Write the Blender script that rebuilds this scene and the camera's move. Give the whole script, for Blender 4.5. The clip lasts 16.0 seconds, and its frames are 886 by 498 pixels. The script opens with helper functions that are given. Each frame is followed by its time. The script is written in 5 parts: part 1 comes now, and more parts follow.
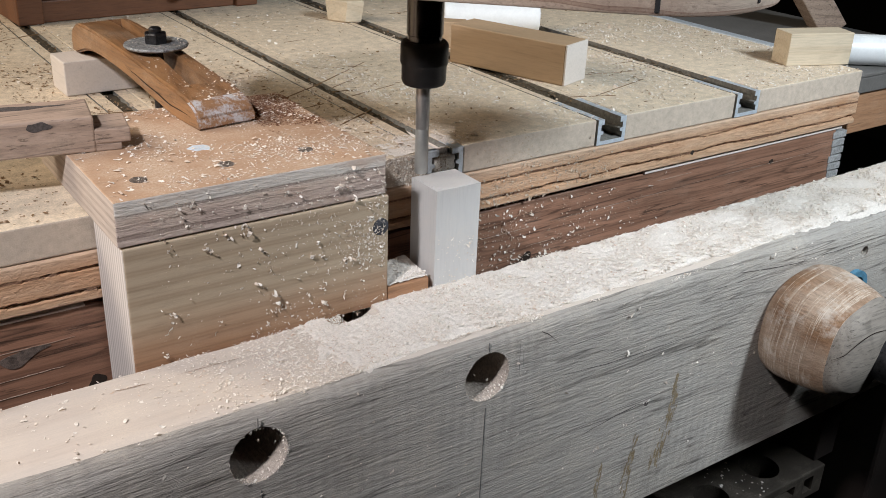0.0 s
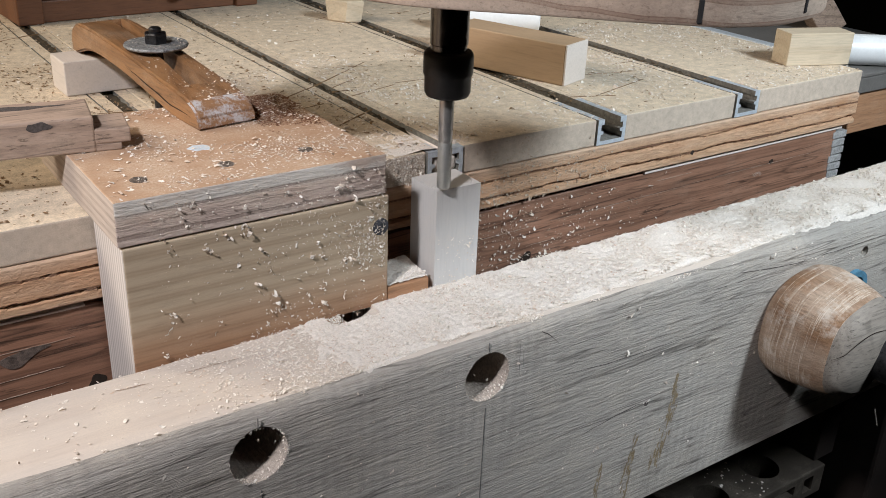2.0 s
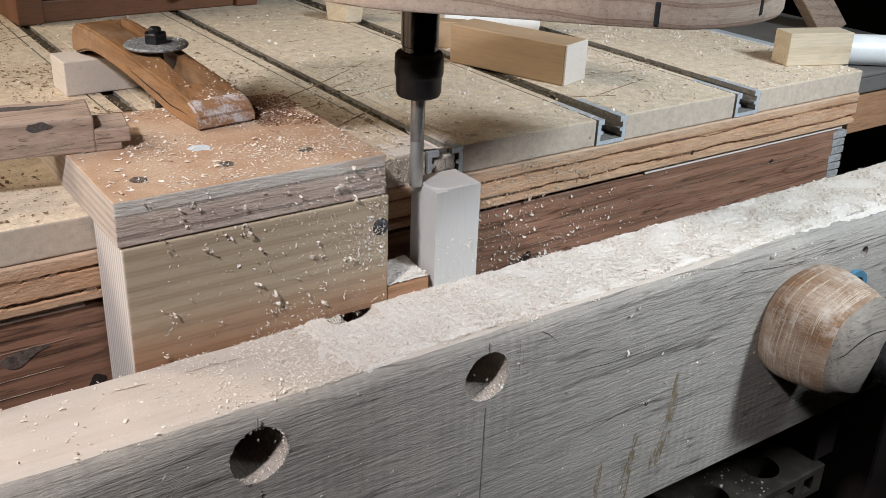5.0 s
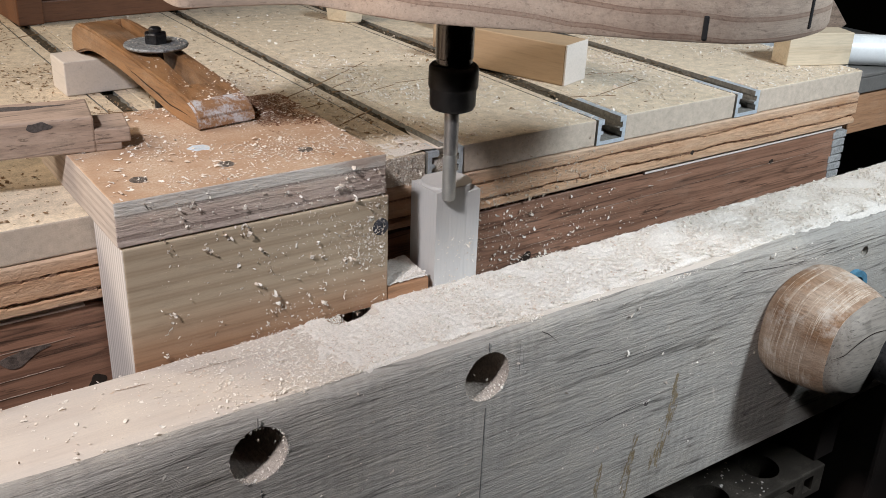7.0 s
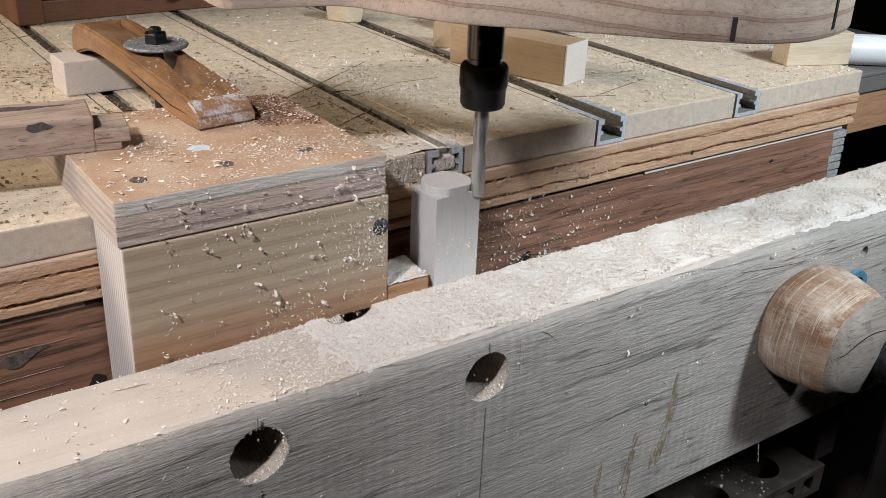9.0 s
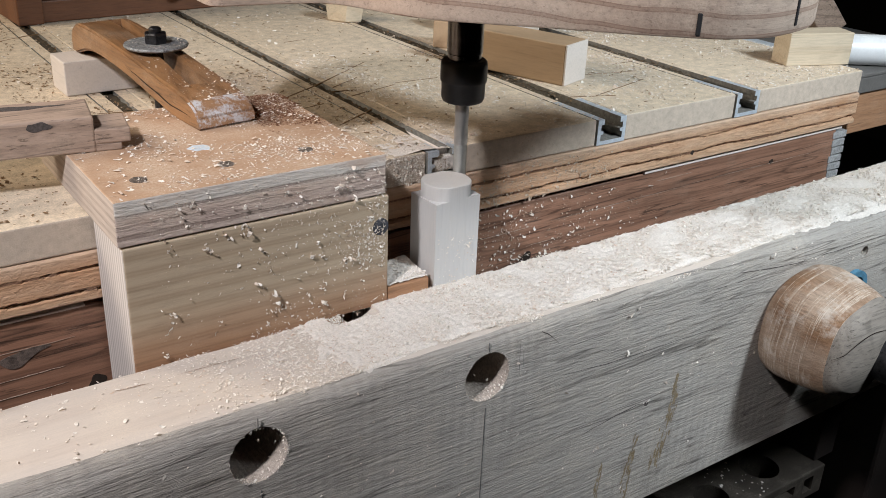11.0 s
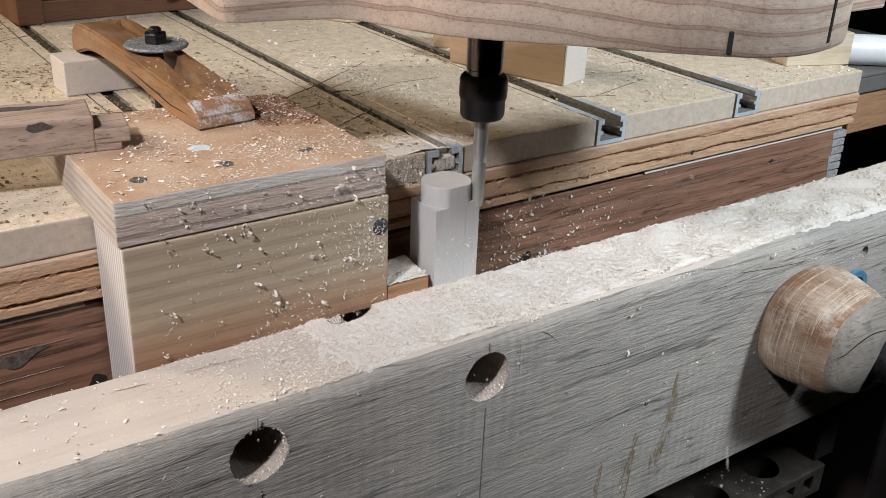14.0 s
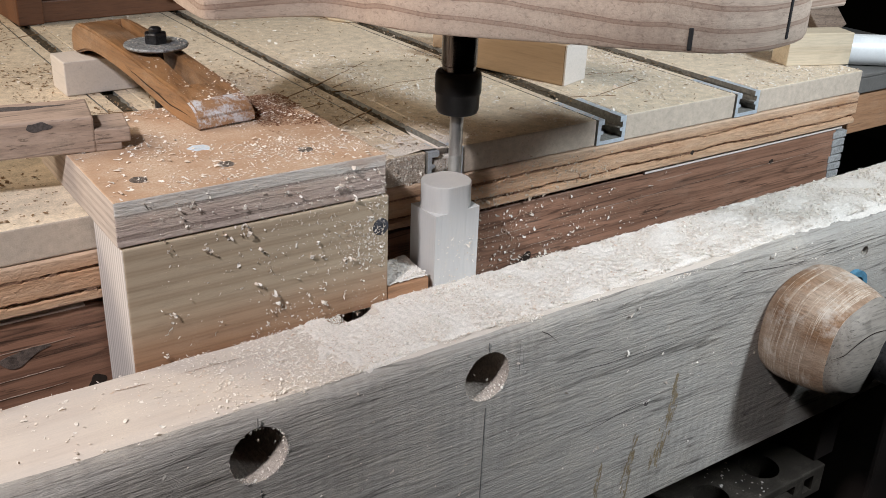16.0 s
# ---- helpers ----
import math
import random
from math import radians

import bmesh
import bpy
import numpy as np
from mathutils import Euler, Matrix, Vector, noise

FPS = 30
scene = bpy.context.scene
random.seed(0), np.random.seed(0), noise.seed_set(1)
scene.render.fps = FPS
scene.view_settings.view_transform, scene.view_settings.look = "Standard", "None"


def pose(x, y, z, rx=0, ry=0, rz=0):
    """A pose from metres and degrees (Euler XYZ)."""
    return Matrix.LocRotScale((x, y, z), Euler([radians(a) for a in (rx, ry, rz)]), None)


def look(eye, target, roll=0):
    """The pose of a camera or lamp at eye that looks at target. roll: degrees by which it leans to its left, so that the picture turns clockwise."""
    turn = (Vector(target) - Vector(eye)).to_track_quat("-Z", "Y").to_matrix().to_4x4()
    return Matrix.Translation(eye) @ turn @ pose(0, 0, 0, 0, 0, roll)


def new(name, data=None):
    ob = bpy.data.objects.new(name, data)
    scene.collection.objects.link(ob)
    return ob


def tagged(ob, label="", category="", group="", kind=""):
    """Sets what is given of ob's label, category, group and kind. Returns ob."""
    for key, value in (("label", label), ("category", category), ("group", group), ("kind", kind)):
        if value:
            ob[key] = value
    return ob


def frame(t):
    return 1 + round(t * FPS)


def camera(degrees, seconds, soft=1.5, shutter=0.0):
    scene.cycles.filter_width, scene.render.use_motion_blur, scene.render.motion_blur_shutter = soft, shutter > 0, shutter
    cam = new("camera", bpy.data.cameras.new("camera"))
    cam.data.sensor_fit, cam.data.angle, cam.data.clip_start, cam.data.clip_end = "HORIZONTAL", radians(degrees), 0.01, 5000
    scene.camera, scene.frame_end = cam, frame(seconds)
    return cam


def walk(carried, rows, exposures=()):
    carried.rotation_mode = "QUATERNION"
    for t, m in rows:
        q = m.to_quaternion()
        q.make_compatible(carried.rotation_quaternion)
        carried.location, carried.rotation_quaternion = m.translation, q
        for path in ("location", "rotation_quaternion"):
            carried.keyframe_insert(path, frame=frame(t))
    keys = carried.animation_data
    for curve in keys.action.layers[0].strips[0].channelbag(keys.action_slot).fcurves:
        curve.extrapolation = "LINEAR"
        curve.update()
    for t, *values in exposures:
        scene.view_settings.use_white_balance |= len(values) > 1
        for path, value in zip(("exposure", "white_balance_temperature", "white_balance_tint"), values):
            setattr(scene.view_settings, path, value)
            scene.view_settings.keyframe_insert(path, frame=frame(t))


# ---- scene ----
cam = camera(49.0, 16.0, soft=0.5, shutter=0.2)
EYE = (-0.22885, -0.32047, 0.14767)
AIM = (0.29834, 0.41956, -0.26997)
walk(cam, [(0, look(EYE, AIM, 2.384)), (16.0, look(EYE, AIM, 2.384))])

# ---- light: a dark workshop, one cool work lamp, one warm lamp ----
world = bpy.data.worlds.new("workshop_dark")
scene.world = world
world.use_nodes = True
world.node_tree.nodes["Background"].inputs[0].default_value = (0.75, 0.85, 1.0, 1)
world.node_tree.nodes["Background"].inputs[1].default_value = 0.012
scene.view_settings.exposure = -0.12


def lamp(name, eye, target, power, size, colour, spot=None):
    data = bpy.data.lights.new(name, "AREA" if spot is None else "SPOT")
    data.energy, data.color = power, colour
    if spot is None:
        data.shape, data.size = "DISK", size
    else:
        data.spot_size, data.spot_blend, data.shadow_soft_size = radians(spot), 1.0, size
    ob = new(name, data)
    ob.matrix_world = look(eye, target)
    return ob


lamp("right_lamp_light", (0.305, -0.52, 0.46), (0.22, 0.04, -0.02), 33.0, 0.065, (0.81, 0.915, 1.0), 54)
lamp("left_lamp_light", (-0.52, -0.27, 0.50), (-0.14, -0.02, -0.02), 24.0, 0.03, (0.965, 0.955, 1.0), 54)
lamp("back_lamp_light", (-0.75, 0.45, 0.50), (-0.05, 0.1, 0.0), 6.4, 0.40, (1.0, 0.87, 0.70))


# ---- materials ----
def nodes_of(name, rough=0.7, metal=0.0):
    m = bpy.data.materials.new(name)
    m.use_nodes = True
    nt = m.node_tree
    b = nt.nodes["Principled BSDF"]
    b.inputs["Roughness"].default_value = rough
    b.inputs["Metallic"].default_value = metal
    return m, nt, b


def link(nt, a, b):
    nt.links.new(a, b)


def coords(nt, scale, rot=(0, 0, 0)):
    tc, mp = nt.nodes.new("ShaderNodeTexCoord"), nt.nodes.new("ShaderNodeMapping")
    mp.inputs["Scale"].default_value = scale
    mp.inputs["Rotation"].default_value = rot
    link(nt, tc.outputs["Object"], mp.inputs["Vector"])
    return mp.outputs["Vector"]


def noise_tex(nt, vec, scale, detail=4, rough=0.6, dist=0.0):
    n = nt.nodes.new("ShaderNodeTexNoise")
    n.inputs["Scale"].default_value, n.inputs["Detail"].default_value = scale, detail
    n.inputs["Roughness"].default_value, n.inputs["Distortion"].default_value = rough, dist
    link(nt, vec, n.inputs["Vector"])
    return n.outputs["Fac"]


def ramp(nt, fac, stops):
    r = nt.nodes.new("ShaderNodeValToRGB")
    el = r.color_ramp.elements
    while len(el) < len(stops):
        el.new(0.5)
    for e, (p, c) in zip(el, stops):
        e.position, e.color = p, (*c, 1) if len(c) == 3 else c
    link(nt, fac, r.inputs["Fac"])
    return r.outputs["Color"]


def mix(nt, fac, a, b, mode="MIX"):
    x = nt.nodes.new("ShaderNodeMix")
    x.data_type, x.blend_type = "RGBA", mode
    for sock, v in ((x.inputs[0], fac), (x.inputs[6], a), (x.inputs[7], b)):
        if isinstance(v, (int, float)):
            sock.default_value = v
        elif isinstance(v, tuple):
            sock.default_value = (*v, 1)
        else:
            link(nt, v, sock)
    return x.outputs[2]


def bump(nt, b, height, strength, dist=0.0006):
    n = nt.nodes.new("ShaderNodeBump")
    n.inputs["Strength"].default_value, n.inputs["Distance"].default_value = strength, dist
    link(nt, height, n.inputs["Height"])
    link(nt, n.outputs["Normal"], b.inputs["Normal"])


def g(v):
    return (v, v, v)


def wood(name, light, dark, axis="x", ring=260.0, rough=0.75, ring_amount=0.6, dust=0.0, stain=0.0, centre=(0, 0, 0), bump_amount=0.35, fibre_amount=0.7, warp=3.0, planes="", sharp=0.55, fine=0.25, across=900.0, length=70.0, cracks=0.0, chatter=0.0, heart=None, veins=0.0, vein_scale=(2.6, 12.0, 50.0), vein_tone=None, relief=0.0006):
    """Sawn timber: growth bands stretched along axis, fine fibres, blotches, optional pale dust."""
    m, nt, b = nodes_of(name, rough)
    k = "xyz".index(axis)
    st = [1.0, 1.0, 1.0]
    st[k] = 0.15
    vec = coords(nt, tuple(st))
    wv = nt.nodes.new("ShaderNodeTexWave")
    wv.wave_type, wv.rings_direction = "RINGS", axis.upper()
    wv.inputs["Scale"].default_value, wv.inputs["Distortion"].default_value = ring / 20.0, warp
    if planes:
        wv.wave_type, wv.bands_direction = "BANDS", planes
    wv.inputs["Detail"].default_value, wv.inputs["Detail Scale"].default_value = 2.5, fine
    mp = nt.nodes.new("ShaderNodeMapping")
    mp.inputs["Location"].default_value = centre
    link(nt, vec, mp.inputs["Vector"])
    link(nt, mp.outputs["Vector"], wv.inputs["Vector"])
    band = ramp(nt, wv.outputs["Fac"], [(0.0, g(0)), (sharp, g(0.2)), (0.9, g(1)), (1.0, g(0.6))])
    fs = [across, across, across]
    fs[k] = length
    fib = noise_tex(nt, coords(nt, tuple(fs)), 1.0, 5, 0.7)
    blot = noise_tex(nt, vec, 60, 4, 0.6)
    f = mix(nt, ring_amount, fib, band, "MIX")
    f2 = mix(nt, 0.35, f, blot)
    col = mix(nt, f2, light, dark)
    fibre = ramp(nt, fib, [(0.3, g(0.5)), (0.5, g(0.95)), (0.66, g(1.15))])
    col = mix(nt, fibre_amount, col, fibre, "MULTIPLY")
    ss = [across * 0.47, across * 0.47, across * 0.47]
    ss[k] = length * 0.32
    streak = noise_tex(nt, coords(nt, tuple(ss)), 1.0, 3, 0.6, 0.6)
    col = mix(nt, fibre_amount, col, ramp(nt, streak, [(0.30, g(0.55)), (0.40, g(1.0)), (0.62, g(1.0)), (0.75, g(1.12))]), "MULTIPLY")
    if heart:
        z0, z1, tone = heart
        sz = nt.nodes.new("ShaderNodeSeparateXYZ")
        link(nt, coords(nt, (1, 1, 1)), sz.inputs[0])
        wb = nt.nodes.new("ShaderNodeMath")
        wb.operation = "MULTIPLY_ADD"
        link(nt, noise_tex(nt, coords(nt, (0.25, 1, 1)), 60, 3, 0.6), wb.inputs[0])
        wb.inputs[1].default_value = 0.012
        link(nt, sz.outputs[2], wb.inputs[2])
        hm = nt.nodes.new("ShaderNodeMapRange")
        hm.inputs["From Min"].default_value, hm.inputs["From Max"].default_value = z1, z0
        link(nt, wb.outputs[0], hm.inputs["Value"])
        col = mix(nt, hm.outputs["Result"], col, tone, "MULTIPLY")
    if cracks:
        cs = [across * 0.75] * 3
        cs[k] = 26.0
        ck = noise_tex(nt, coords(nt, tuple(cs)), 1.0, 5, 0.7, 0.5)
        col = mix(nt, ramp(nt, ck, [(0.35, g(cracks)), (0.43, g(0))]), col, tuple(0.3 * c for c in dark))
    if chatter:
        cv = nt.nodes.new("ShaderNodeTexWave")
        cv.wave_type, cv.bands_direction = "BANDS", "X"
        cv.inputs["Scale"].default_value, cv.inputs["Distortion"].default_value = 60.0, 1.5
        link(nt, coords(nt, (1, 1, 0.2)), cv.inputs["Vector"])
        far = noise_tex(nt, coords(nt, (1, 1, 1)), 14, 2, 0.5)
        amp = mix(nt, 1.0, cv.outputs["Color"], ramp(nt, far, [(0.45, g(0)), (0.65, g(1))]), "MULTIPLY")
        col = mix(nt, chatter, col, mix(nt, amp, (1.0, 1.0, 1.0), (1.35, 1.36, 1.38)), "MULTIPLY")
    if veins:
        vn = noise_tex(nt, coords(nt, vein_scale), 1.0, 3, 0.5)
        vn2 = noise_tex(nt, coords(nt, (140, 9, 140) if k == 1 else (9, 140, 140)), 1.0, 2, 0.6)
        lines = ramp(nt, vn, [(0.345, g(0)), (0.350, g(1)), (0.357, g(0)), (0.425, g(0)), (0.429, g(0.8)), (0.436, g(0)), (0.493, g(0)), (0.499, g(1)), (0.507, g(0)), (0.562, g(0)), (0.566, g(0.7)), (0.574, g(0)), (0.640, g(0)), (0.646, g(1)), (0.655, g(0))])
        lines = mix(nt, 1.0, lines, ramp(nt, vn2, [(0.36, g(0)), (0.56, g(veins))]), "MULTIPLY")
        col = mix(nt, lines, col, vein_tone or tuple(0.28 * c for c in dark))
    if stain:
        sp = noise_tex(nt, coords(nt, (1, 1, 1)), 35, 6, 0.7)
        col = mix(nt, ramp(nt, sp, [(0.52, g(0)), (0.72, g(stain))]), col, tuple(0.35 * c for c in dark))
    if dust:
        col = dusted(nt, col, dust)
    link(nt, col, b.inputs["Base Color"])
    tear = noise_tex(nt, coords(nt, tuple(0.35 * c for c in fs)), 1.0, 4, 0.7, 0.8)
    bump(nt, b, mix(nt, 0.55, fib, tear), bump_amount, relief)
    return m


def dusted(nt, col, amount):
    """Fine sawdust lying in patches."""
    v = coords(nt, (1, 1, 1))
    a = noise_tex(nt, v, 45, 5, 0.65)
    s = noise_tex(nt, v, 1400, 3, 0.7)
    spots = ramp(nt, s, [(0.40, g(0)), (0.58, g(1))])
    patch = ramp(nt, a, [(0.55 - 0.35 * amount, g(0.15 * amount)), (0.75 - 0.2 * amount, g(min(1.0, amount)))])
    fac = mix(nt, 1.0, patch, spots, "MULTIPLY")
    fac = mix(nt, 0.45 * amount, fac, patch)
    return mix(nt, fac, col, (0.72, 0.62, 0.50))


def plain(name, colour, rough, metal=0.0, var=0.25, scale=90, bumps=0.15):
    m, nt, b = nodes_of(name, rough, metal)
    n = noise_tex(nt, coords(nt, (1, 1, 1)), scale, 5, 0.65)
    fine = noise_tex(nt, coords(nt, (1, 1, 1)), scale * 9, 4, 0.7)
    fac = ramp(nt, mix(nt, 0.5, n, fine), [(0.36, g(0)), (0.64, g(1))])
    col = mix(nt, fac, tuple(c * (1 - var) for c in colour), tuple(min(1, c * (1 + var)) for c in colour))
    link(nt, col, b.inputs["Base Color"])
    n2 = noise_tex(nt, coords(nt, (1, 1, 1)), scale * 12, 3, 0.6)
    rr = nt.nodes.new("ShaderNodeMapRange")
    rr.inputs["To Min"].default_value, rr.inputs["To Max"].default_value = max(0.05, rough - 0.12), min(1, rough + 0.15)
    link(nt, n, rr.inputs["Value"])
    link(nt, rr.outputs["Result"], b.inputs["Roughness"])
    bump(nt, b, n2, bumps, 0.0003)
    return m


def plywood(name, tones, lines, z_thick, z0, dust=0.0, dark=(0.13, 0.06, 0.032)):
    """Layered edge: pale plies parted by ragged dark torn lines at the given heights."""
    m, nt, b = nodes_of(name, 0.85)
    sep = nt.nodes.new("ShaderNodeSeparateXYZ")
    link(nt, coords(nt, (1, 1, 1)), sep.inputs[0])
    wob = noise_tex(nt, coords(nt, (0.2, 0.2, 0.5)), 90, 3, 0.5)
    ad = nt.nodes.new("ShaderNodeMath")
    ad.operation = "MULTIPLY_ADD"
    link(nt, wob, ad.inputs[0])
    ad.inputs[1].default_value = 0.0024
    link(nt, sep.outputs[2], ad.inputs[2])
    mr = nt.nodes.new("ShaderNodeMapRange")
    mr.inputs["From Min"].default_value, mr.inputs["From Max"].default_value = z0 + 0.0012, z0 + z_thick + 0.0012
    link(nt, ad.outputs[0], mr.inputs["Value"])
    col = ramp(nt, mr.outputs["Result"], tones)
    fib = noise_tex(nt, coords(nt, (130, 700, 900)), 1.0, 5, 0.75)
    col = mix(nt, 0.5, col, ramp(nt, fib, [(0.32, g(0.6)), (0.6, g(1.08))]), "MULTIPLY")
    blot = noise_tex(nt, coords(nt, (0.5, 1, 1.5)), 40, 5, 0.7)
    col = mix(nt, ramp(nt, blot, [(0.52, g(0)), (0.72, g(0.5))]), col, (0.40, 0.17, 0.06))
    torn = noise_tex(nt, coords(nt, (800, 900, 1500)), 1.0, 5, 0.8)
    slow = noise_tex(nt, coords(nt, (22, 30, 120)), 1.0, 3, 0.6)
    height = fib
    for c, w, deep in lines:
        band = ramp(nt, mr.outputs["Result"], [(max(0.0, c - w), g(0)), (c - w * 0.2, g(1)), (c + w * 0.2, g(1)), (c + w, g(0))])
        both = mix(nt, 0.5, band, mix(nt, 0.55, torn, slow))
        tear = ramp(nt, both, [(0.70, g(0)), (0.75, g(deep))])
        thin = ramp(nt, mr.outputs["Result"], [(c - 0.022, g(0)), (c - 0.008, g(0.5 * deep)), (c + 0.008, g(0.5 * deep)), (c + 0.022, g(0))])
        tear = mix(nt, 1.0, tear, thin, "LIGHTEN")
        col = mix(nt, tear, col, dark)
        height = mix(nt, tear, height, g(0.0))
    if dust:
        col = dusted(nt, col, dust)
    link(nt, col, b.inputs["Base Color"])
    bump(nt, b, height, 0.8, 0.0012)
    return m


def turned(name):
    """Lathe-turned oak: pale rings scored round brown wood, blotched with dust."""
    m, nt, b = nodes_of(name, 0.75)
    v = coords(nt, (1, 1, 1))
    blot = noise_tex(nt, v, 38, 4, 0.6)
    col = mix(nt, ramp(nt, blot, [(0.38, g(0)), (0.62, g(1))]), (0.44, 0.325, 0.24), (0.25, 0.135, 0.07))
    fib = noise_tex(nt, coords(nt, (500, 140, 900)), 1.0, 5, 0.75)
    col = mix(nt, 0.7, col, ramp(nt, fib, [(0.3, g(0.5)), (0.6, g(1.15))]), "MULTIPLY")
    rg = noise_tex(nt, coords(nt, (14, 620, 14)), 1.0, 3, 0.6)
    brk = noise_tex(nt, v, 300, 3, 0.7)
    score = mix(nt, 1.0, ramp(nt, rg, [(0.54, g(0)), (0.60, g(1)), (0.64, g(0.1))]), ramp(nt, brk, [(0.38, g(0.1)), (0.55, g(0.8))]), "MULTIPLY")
    col = mix(nt, score, col, (0.66, 0.56, 0.46))
    col = mix(nt, ramp(nt, noise_tex(nt, v, 55, 5, 0.7), [(0.54, g(0)), (0.66, g(0.6))]), col, (0.64, 0.57, 0.50))
    link(nt, col, b.inputs["Base Color"])
    bump(nt, b, mix(nt, 0.5, rg, fib), 0.9, 0.0014)
    return m


M_PINE = wood("pine", (0.51, 0.41, 0.295), (0.31, 0.225, 0.145), "x", 1050, ring_amount=0.65, planes="Z", warp=5.0, fibre_amount=0.35, dust=0.1, heart=(0.030, 0.052, (0.72, 0.46, 0.33)))
M_PINE_END = wood("pine_end_grain", (0.74, 0.69, 0.65), (0.34, 0.28, 0.25), "z", 2500, ring_amount=0.9, planes="Y", warp=1.0, fibre_amount=0.25)
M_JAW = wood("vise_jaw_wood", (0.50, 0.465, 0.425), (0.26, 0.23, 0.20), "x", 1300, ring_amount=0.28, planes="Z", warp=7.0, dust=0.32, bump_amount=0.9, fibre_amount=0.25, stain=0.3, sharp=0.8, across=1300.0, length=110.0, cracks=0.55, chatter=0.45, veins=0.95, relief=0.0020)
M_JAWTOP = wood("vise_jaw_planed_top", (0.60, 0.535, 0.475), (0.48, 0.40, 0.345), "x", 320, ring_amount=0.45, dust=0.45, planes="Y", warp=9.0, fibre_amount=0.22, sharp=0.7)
M_MDF = plain("fibreboard", (0.63, 0.52, 0.39), 0.9, var=0.3, scale=160, bumps=0.9)
M_MDF_EDGE = plain("fibreboard_edge", (0.50, 0.415, 0.335), 0.95, var=0.22, scale=260, bumps=0.7)
M_PLY = plywood("plywood_edge", [(0.0, (0.58, 0.385, 0.25)), (0.26, (0.49, 0.275, 0.15)), (0.45, (0.58, 0.37, 0.235)), (0.68, (0.50, 0.285, 0.16)), (0.98, (0.59, 0.41, 0.285))], [(0.25, 0.15, 0.85), (0.70, 0.10, 0.8)], 0.0203, 0.1100, dust=0.16, dark=(0.085, 0.032, 0.015))
M_PLY_TOP = plywood("plywood_board_edge", [(0.0, (0.62, 0.50, 0.44)), (0.30, (0.52, 0.40, 0.35)), (0.60, (0.60, 0.47, 0.40)), (0.74, (0.68, 0.63, 0.58)), (0.98, (0.70, 0.65, 0.60))], [(0.20, 0.16, 0.8), (0.44, 0.10, 0.4), (0.68, 0.12, 0.65)], 0.0169, 0.0743, dust=0.45, dark=(0.20, 0.14, 0.12))
M_BOARD_TOP = wood("board_face", (0.46, 0.29, 0.18), (0.36, 0.21, 0.125), "x", 80, ring_amount=0.25, dust=0.5, fibre_amount=0.3)
M_BOARD_END = wood("board_sawn_end", (0.60, 0.51, 0.44), (0.36, 0.28, 0.23), "y", 1900, ring_amount=0.7, planes="Z", warp=0.8, fibre_amount=0.5)
M_APRON = wood("dark_hardwood", (0.40, 0.21, 0.135), (0.085, 0.036, 0.022), "x", 800, rough=0.5, ring_amount=0.5, planes="Z", warp=8.0, dust=0.12, fibre_amount=0.9, across=600.0, length=40.0, cracks=0.8, veins=0.8, relief=0.0009)
M_CLAMP = wood("clamp_hardwood", (0.37, 0.19, 0.08), (0.13, 0.055, 0.022), "y", 1100, rough=0.42, ring_amount=0.55, dust=0.25, warp=5.0, stain=0.5, cracks=0.5)


def worn_toe():
    """Clamp wood under a broken bluish-white glue smear."""
    m, nt, b = nodes_of("worn_glue_smeared_wood", 0.6)
    v = coords(nt, (1, 1, 1))
    fib = noise_tex(nt, coords(nt, (700, 120, 700)), 1.0, 5, 0.7)
    wood_col = mix(nt, fib, (0.44, 0.25, 0.13), (0.15, 0.07, 0.035))
    patch = mix(nt, 0.35, noise_tex(nt, v, 70, 4, 0.6), noise_tex(nt, v, 900, 4, 0.7))
    col = mix(nt, ramp(nt, patch, [(0.47, g(0)), (0.56, g(0.8))]), wood_col, (0.58, 0.60, 0.64))
    link(nt, col, b.inputs["Base Color"])
    bump(nt, b, patch, 0.4, 0.0005)
    return m


M_WORN = worn_toe()
M_BAR = wood("grey_brown_hardwood", (0.47, 0.35, 0.275), (0.25, 0.17, 0.125), "x", 900, ring_amount=0.45, planes="Z", warp=6.0, cracks=0.8, dust=0.1, veins=0.6)
M_WHITEWOOD = wood("pale_limewood", (0.60, 0.585, 0.57), (0.53, 0.51, 0.495), "z", 200, ring_amount=0.1, bump_amount=0.2, fibre_amount=0.15, dust=0.25)
M_BLOCK = wood("pale_block_wood", (0.66, 0.60, 0.55), (0.55, 0.48, 0.42), "y", 300, ring_amount=0.3, fibre_amount=0.25)
M_STRIP = wood("orange_brown_strip", (0.44, 0.245, 0.135), (0.28, 0.13, 0.06), "x", 700, ring_amount=0.4, planes="Z", warp=6.0, dust=0.12)
M_TAN = wood("tan_wood", (0.46, 0.32, 0.20), (0.36, 0.235, 0.135), "y", 500, ring_amount=0.4, fibre_amount=0.3)
M_SPRUCE = wood("spruce_offcut", (0.66, 0.56, 0.42), (0.48, 0.37, 0.25), "x", 700, ring_amount=0.5, stain=0.15, fibre_amount=0.4)
M_PLATE = wood("carriage_pine", (0.62, 0.49, 0.395), (0.17, 0.075, 0.042), "x", 760, ring_amount=0.85, planes="Z", warp=8.0, sharp=0.87, fine=0.4, fibre_amount=0.45, dust=0.25, cracks=0.4, stain=0.25, relief=0.001)
M_KNOB = turned("turned_oak")
M_KNOB_END = wood("knob_end_grain", (0.33, 0.29, 0.25), (0.16, 0.13, 0.105), "x", 1500, ring_amount=0.3, cracks=0.7, fibre_amount=0.8)
